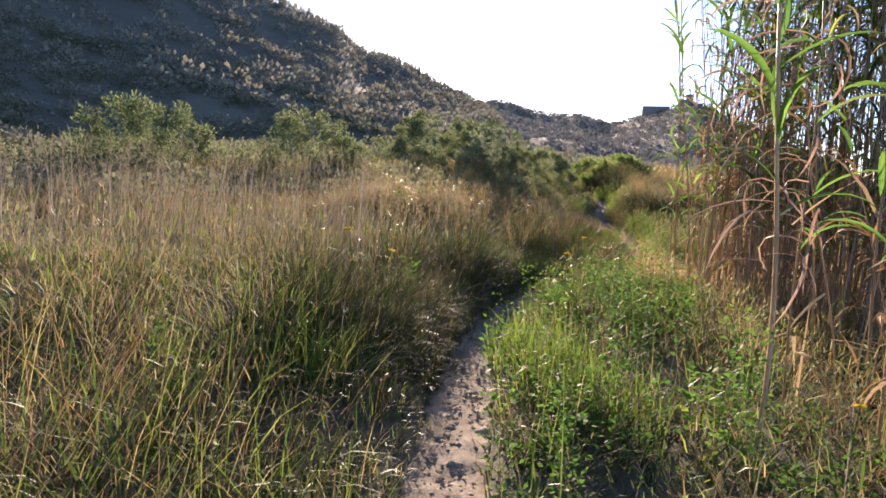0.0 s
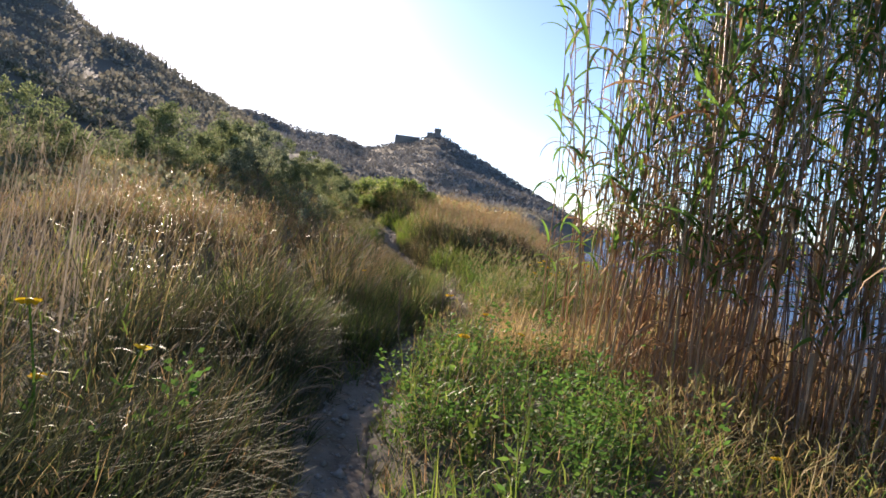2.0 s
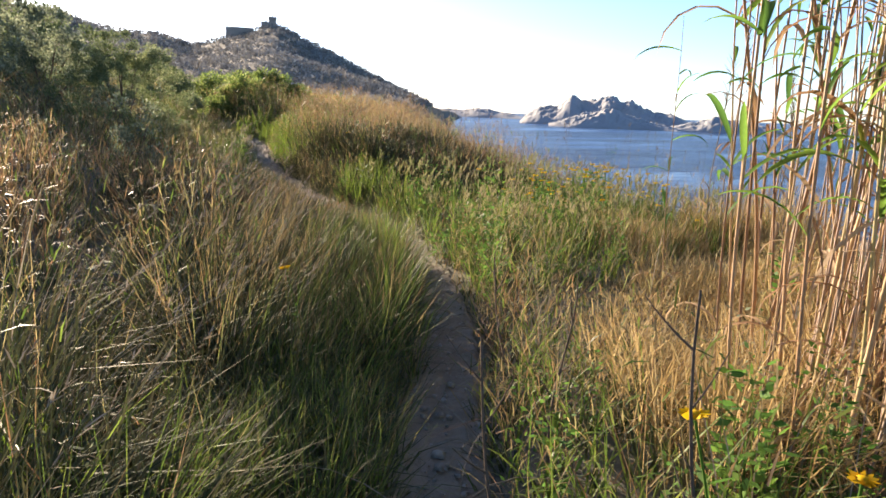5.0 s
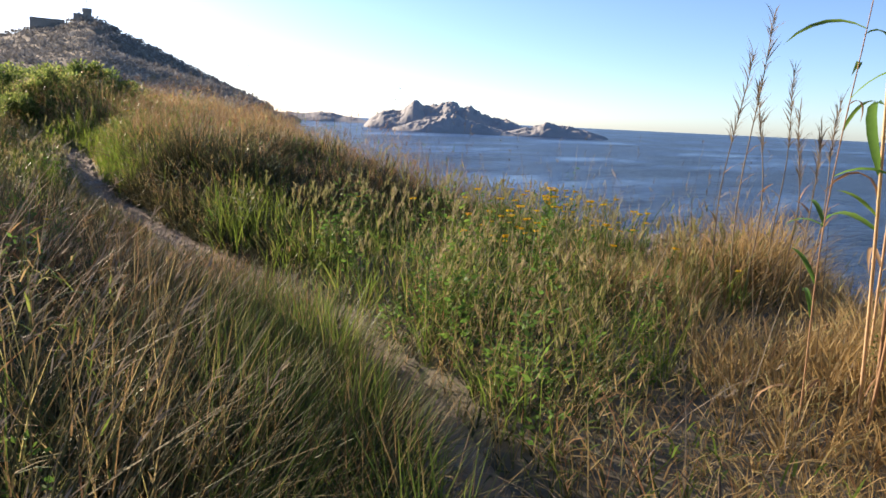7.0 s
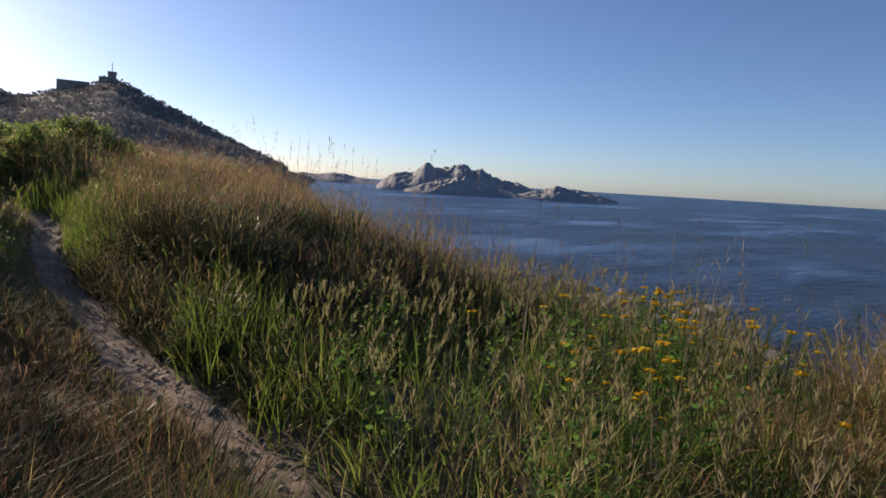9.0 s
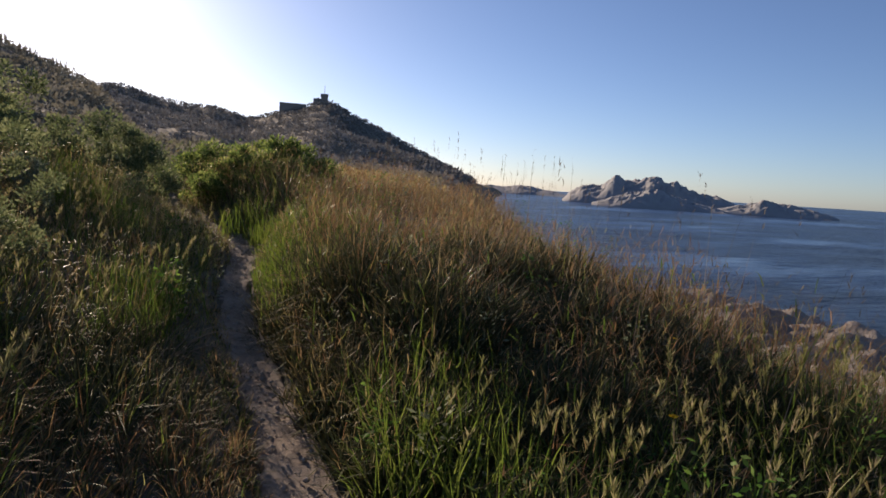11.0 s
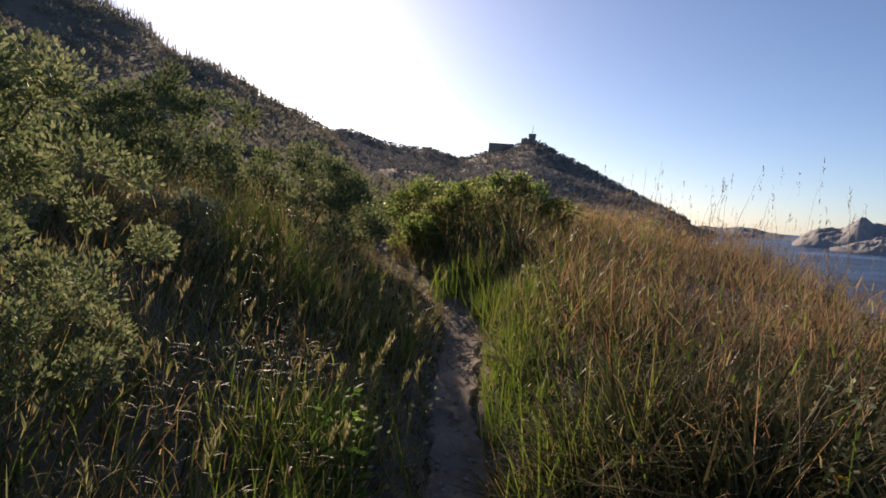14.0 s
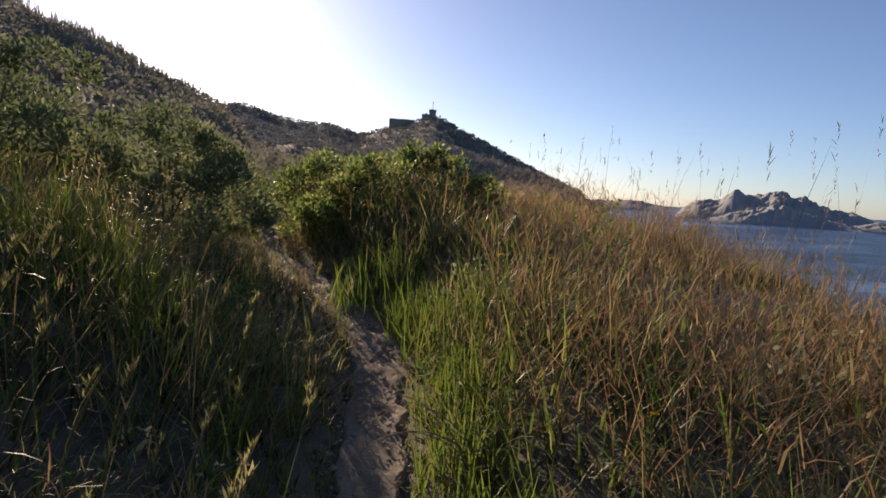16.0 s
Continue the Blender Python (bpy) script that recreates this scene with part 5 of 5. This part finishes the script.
scrub("seaward_clumps", M_DRY, "dry grass clumps on the far seaward slope", 500, 27, 62, -38, -18, 0.6, 70, 0.16)


scrub("meadow_scrub", M_GARRIGUE_HAZE, "low scrub and dry clumps at the foot of the hill", 700, 25, 50, -14, 12, 0.5, 70, 0.14)


scrub("mid_scrub", M_GARRIGUE_HAZE, "scattered scrub on the rise behind the path", 1500, 42, 190, -30, 4, 0.9, 50, 0.26)


def crest_reeds():
    a = np.radians(rng.uniform(-1.5, 17, 950))
    d = rng.normal(129, 2.0, 950)
    x, y = 2 - d * np.sin(a), 8 + d * np.cos(a)
    ok = vnoise(a * 60, a * 0 + 1, 90, 2) > -0.25
    x, y = x[ok], y[ok]
    n = len(x)
    stuff_blades("crest_reeds", M_GARRIGUE_HAZE, "tall dry reeds along the hill crest", "reeds", np.stack([x, y, height(x, y) - 0.2], -1), rng.uniform(0.8, 3.2, n), rng.uniform(0.10, 0.22, n), rng.uniform(-3, 3, n), np.abs(rng.normal(0, 0.2, n)), np.abs(rng.normal(0.2, 0.3, n)))


crest_reeds()

# ---- pebbles and twigs on the path ----
def pebbles(n):
    y = rng.uniform(1, 26, n)
    u = rng.normal(0, 0.13, n)
    s = np.interp(y, _yy, _sl)
    x, yy = trail_x(y) + u / np.sqrt(1 + s * s), y - u * s / np.sqrt(1 + s * s)
    z = height(x, yy, False) - 0.045
    r = rng.gamma(1.6, 0.005, n) + 0.003
    base = np.array([[1, 0, 0], [0, 1, 0], [-1, 0, 0], [0, -1, 0], [0, 0, 0.75], [0, 0, -0.6]])
    f0 = np.array([[0, 1, 4], [1, 2, 4], [2, 3, 4], [3, 0, 4], [1, 0, 5], [2, 1, 5], [3, 2, 5], [0, 3, 5]])
    V = base[None] * r[:, None, None] * rng.uniform(0.6, 1.4, (n, 6, 3)) + np.stack([x, yy, z], -1)[:, None]
    F = (f0[None] + (np.arange(n) * 6)[:, None, None]).reshape(-1, 3)
    tagged(new("pebbles", np_mesh("pebbles", V.reshape(-1, 3), [F], M_STONE)), "loose pebbles and clods on the footpath", "pebbles", kind="stuff")
    m = 800
    y = rng.uniform(1, 26, m)
    x = trail_x(y) + rng.normal(0, 0.15, m)
    stuff_blades("twigs", M_STALK, "dry twigs and straw lying on the footpath", "twigs", np.stack([x, y, height(x, y, False) - 0.03], -1), rng.uniform(0.06, 0.25, m), rng.uniform(0.003, 0.007, m), rng.uniform(-3.1, 3.1, m), np.full(m, 1.5), rng.normal(0, 0.15, m))


pebbles(3400)


# ---- shore rocks ----
def shore():
    for k, (x, y, r, h) in enumerate(((84, 76, 12, 2.0), (82, 62, 12, 2.2), (77, 50, 12, 2.4), (72, 38, 12, 2.2), (66, 30, 10, 1.8), (62, 42, 14, 2.6), (66, 54, 13, 3.0), (54, 34, 10, 3.2), (88, 44, 9, 1.3))):
        n = 26
        g = np.linspace(-1, 1, n)
        X, Y = np.meshgrid(g, g, indexing="ij")
        q = np.sqrt(X ** 2 + Y ** 2)
        Z = np.clip(1 - q ** 3, -0.5, 1) * h + vnoise(X * 4 + k, Y * 4, 100 + k, 4) * h * 0.55
        me = np_mesh("shore_rock", np.stack([x + X * r, y + Y * r * 0.6, SEA - 0.6 + Z], -1).reshape(-1, 3), [grid_faces(n, n)], M_ROCK)
        tagged(new("shore_rock", me), "pale weathered rock ledge washed by the sea", "rock", group="shore rocks")


shore()


# ---- islands ----
def island(label, dist, depth, az, el, seed, rough):
    """A rocky island: skyline heights el (degrees) over bearings az (degrees, seaward negative)."""
    a = np.linspace(az[0], az[-1], 260)
    top = 1.5 + dist * np.tan(np.radians(np.interp(-a, -np.array(az), el))) - SEA
    k = np.linspace(0, 1, 44)
    A, K = np.meshgrid(np.radians(a), k, indexing="ij")
    D = dist + (K - 0.5) * depth
    x, y = 2 - D * np.sin(A), 10 + D * np.cos(A)
    prof = np.sin(np.pi * np.clip(K, 0, 1)) ** 0.8
    z = SEA - 1 + (top[:, None] + 1) * prof * (1 + rough * 0.2 * vnoise(x * 0.03, y * 0.03, seed)) + rough * 13.0 * prof * (0.25 + np.abs(vnoise(x * 0.028, y * 0.028, seed + 1, 5, 0.6)) - 0.25) * np.clip(top[:, None] / 25, 0.15, 1) + rough * 12.0 * prof * np.clip(top[:, None] / 25, 0.2, 1) * vnoise(x * 0.05, y * 0.05, seed + 5, 4, 0.7) - rough * 14.0 * prof * np.clip(top[:, None] / 25, 0.2, 1) * (np.abs(vnoise(x * 0.07, y * 0.07, seed + 7, 3, 0.6)) - 0.25)
    me = np_mesh("island", np.stack([x, y, z], -1).reshape(-1, 3), [grid_faces(len(a), len(k))], M_FAR_HAZE, True)
    tagged(new("island", me), label, "island")


island("jagged grey rock island out at sea, haze put in its colour", 980, 180, [-41, -41.6, -42.7, -44.2, -44.9, -45.3, -45.7, -46.2, -47.4, -48.1, -48.6, -49, -49.5, -50.2, -50.6, -51.8, -53.8, -55.1, -57],
       [-0.85, -0.2, 0.35, 0.5, 1.1, 1.4, 1.25, 0.9, 1.05, 1.3, 1.45, 1.3, 0.95, 1.1, 0.7, 0.3, 0.0, -0.5, -0.9], 120, 0.5)
island("low dark scrubby islet before the rock island", 800, 90, [-43.5, -45, -47, -48.5, -50, -52, -53.5, -54.5], [-1.05, -0.5, 0.0, 0.25, -0.1, -0.5, -0.8, -1.1], 123, 0.8)
island("low rocky islet at the tip of the island", 840, 80, [-52.5, -54.5, -55.8, -56.8, -58, -59.2, -60.7, -61.8, -62.3], [-1.1, -0.6, -0.35, -0.05, -0.25, -0.2, -0.5, -0.8, -1.1], 126, 0.7)
island("faint low headland across the water", 1500, 260, [-30, -34, -36, -37.3, -38.2, -39, -40, -41.5], [0.1, -0.05, -0.1, 0.15, 0.1, -0.15, -0.2, -0.5], 129, 0.5)


# ---- castle on the hill ----
def block(bm, x0, x1, y0, y1, z0, z1, batter=0.0):
    vs = [bm.verts.new((x, y, z0)) for x, y in ((x0 - batter, y0 - batter), (x1 + batter, y0 - batter), (x1 + batter, y1 + batter), (x0 - batter, y1 + batter))]
    vt = [bm.verts.new((x, y, z1)) for x, y in ((x0, y0), (x1, y0), (x1, y1), (x0, y1))]
    for k in range(4):
        bm.faces.new((vs[k], vs[(k + 1) % 4], vt[(k + 1) % 4], vt[k]))
    bm.faces.new(vt)
    bm.faces.new(vs[::-1])


def bm_mesh(name, mat, boxes):
    bm = bmesh.new()
    for b in boxes:
        block(bm, *b)
    me = bpy.data.meshes.new(name)
    bm.to_mesh(me)
    bm.free()
    me.materials.append(mat)
    return me


def castle():
    az = radians(-18.0)
    loc = Vector((2 - 596 * math.sin(az), 8 + 596 * math.cos(az), 0))
    top = root("castle", "ruined stone fort with a square lookout turret on the hilltop", "castle", loc)
    top.rotation_euler = (0, 0, az)
    # local x runs to the right as seen from the path
    wall = part("curtain_wall", bm_mesh("curtain_wall", M_WALL, [(-21, 1.5, -3, 3, 50, 62.2, 0.5), (-21.3, -18.5, -3.3, 3.3, 50, 62.8, 0.3)]), top)
    part("parapet", bm_mesh("parapet", M_WALL, [(-18.4, 1.4, -3.05, -2.3, 62.0, 62.75)]), wall)
    part("keep", bm_mesh("keep", M_WALL, [(7.6, 15.5, -3, 3, 56, 68.6, 0.4), (10.5, 12.5, -3.2, -2.6, 68.5, 69.3)]), top)
    turret = part("turret", bm_mesh("turret", M_WALL, [(14.2, 20.0, -3.2, 2.8, 56, 71.6, 0.3)]), top)
    part("parapet", bm_mesh("turret_parapet", M_WALL, [(13.8, 20.4, -3.6, 3.2, 70.6, 73.0)]), turret)
    part("flagpole", bm_mesh("flagpole", M_WALL, [(17.0, 17.45, -0.2, 0.25, 72.9, 80.5)]), top)
    out = root("outwork", "small square stone ruin on the saddle", "ruin", (2 - 598 * math.sin(radians(-14.1)), 8 + 598 * math.cos(radians(-14.1)), 0))
    part("wall", bm_mesh("outwork_wall", M_WALL, [(-4.5, 4.5, -3, 3, 40, 48.6, 0.4)]), out)


castle()
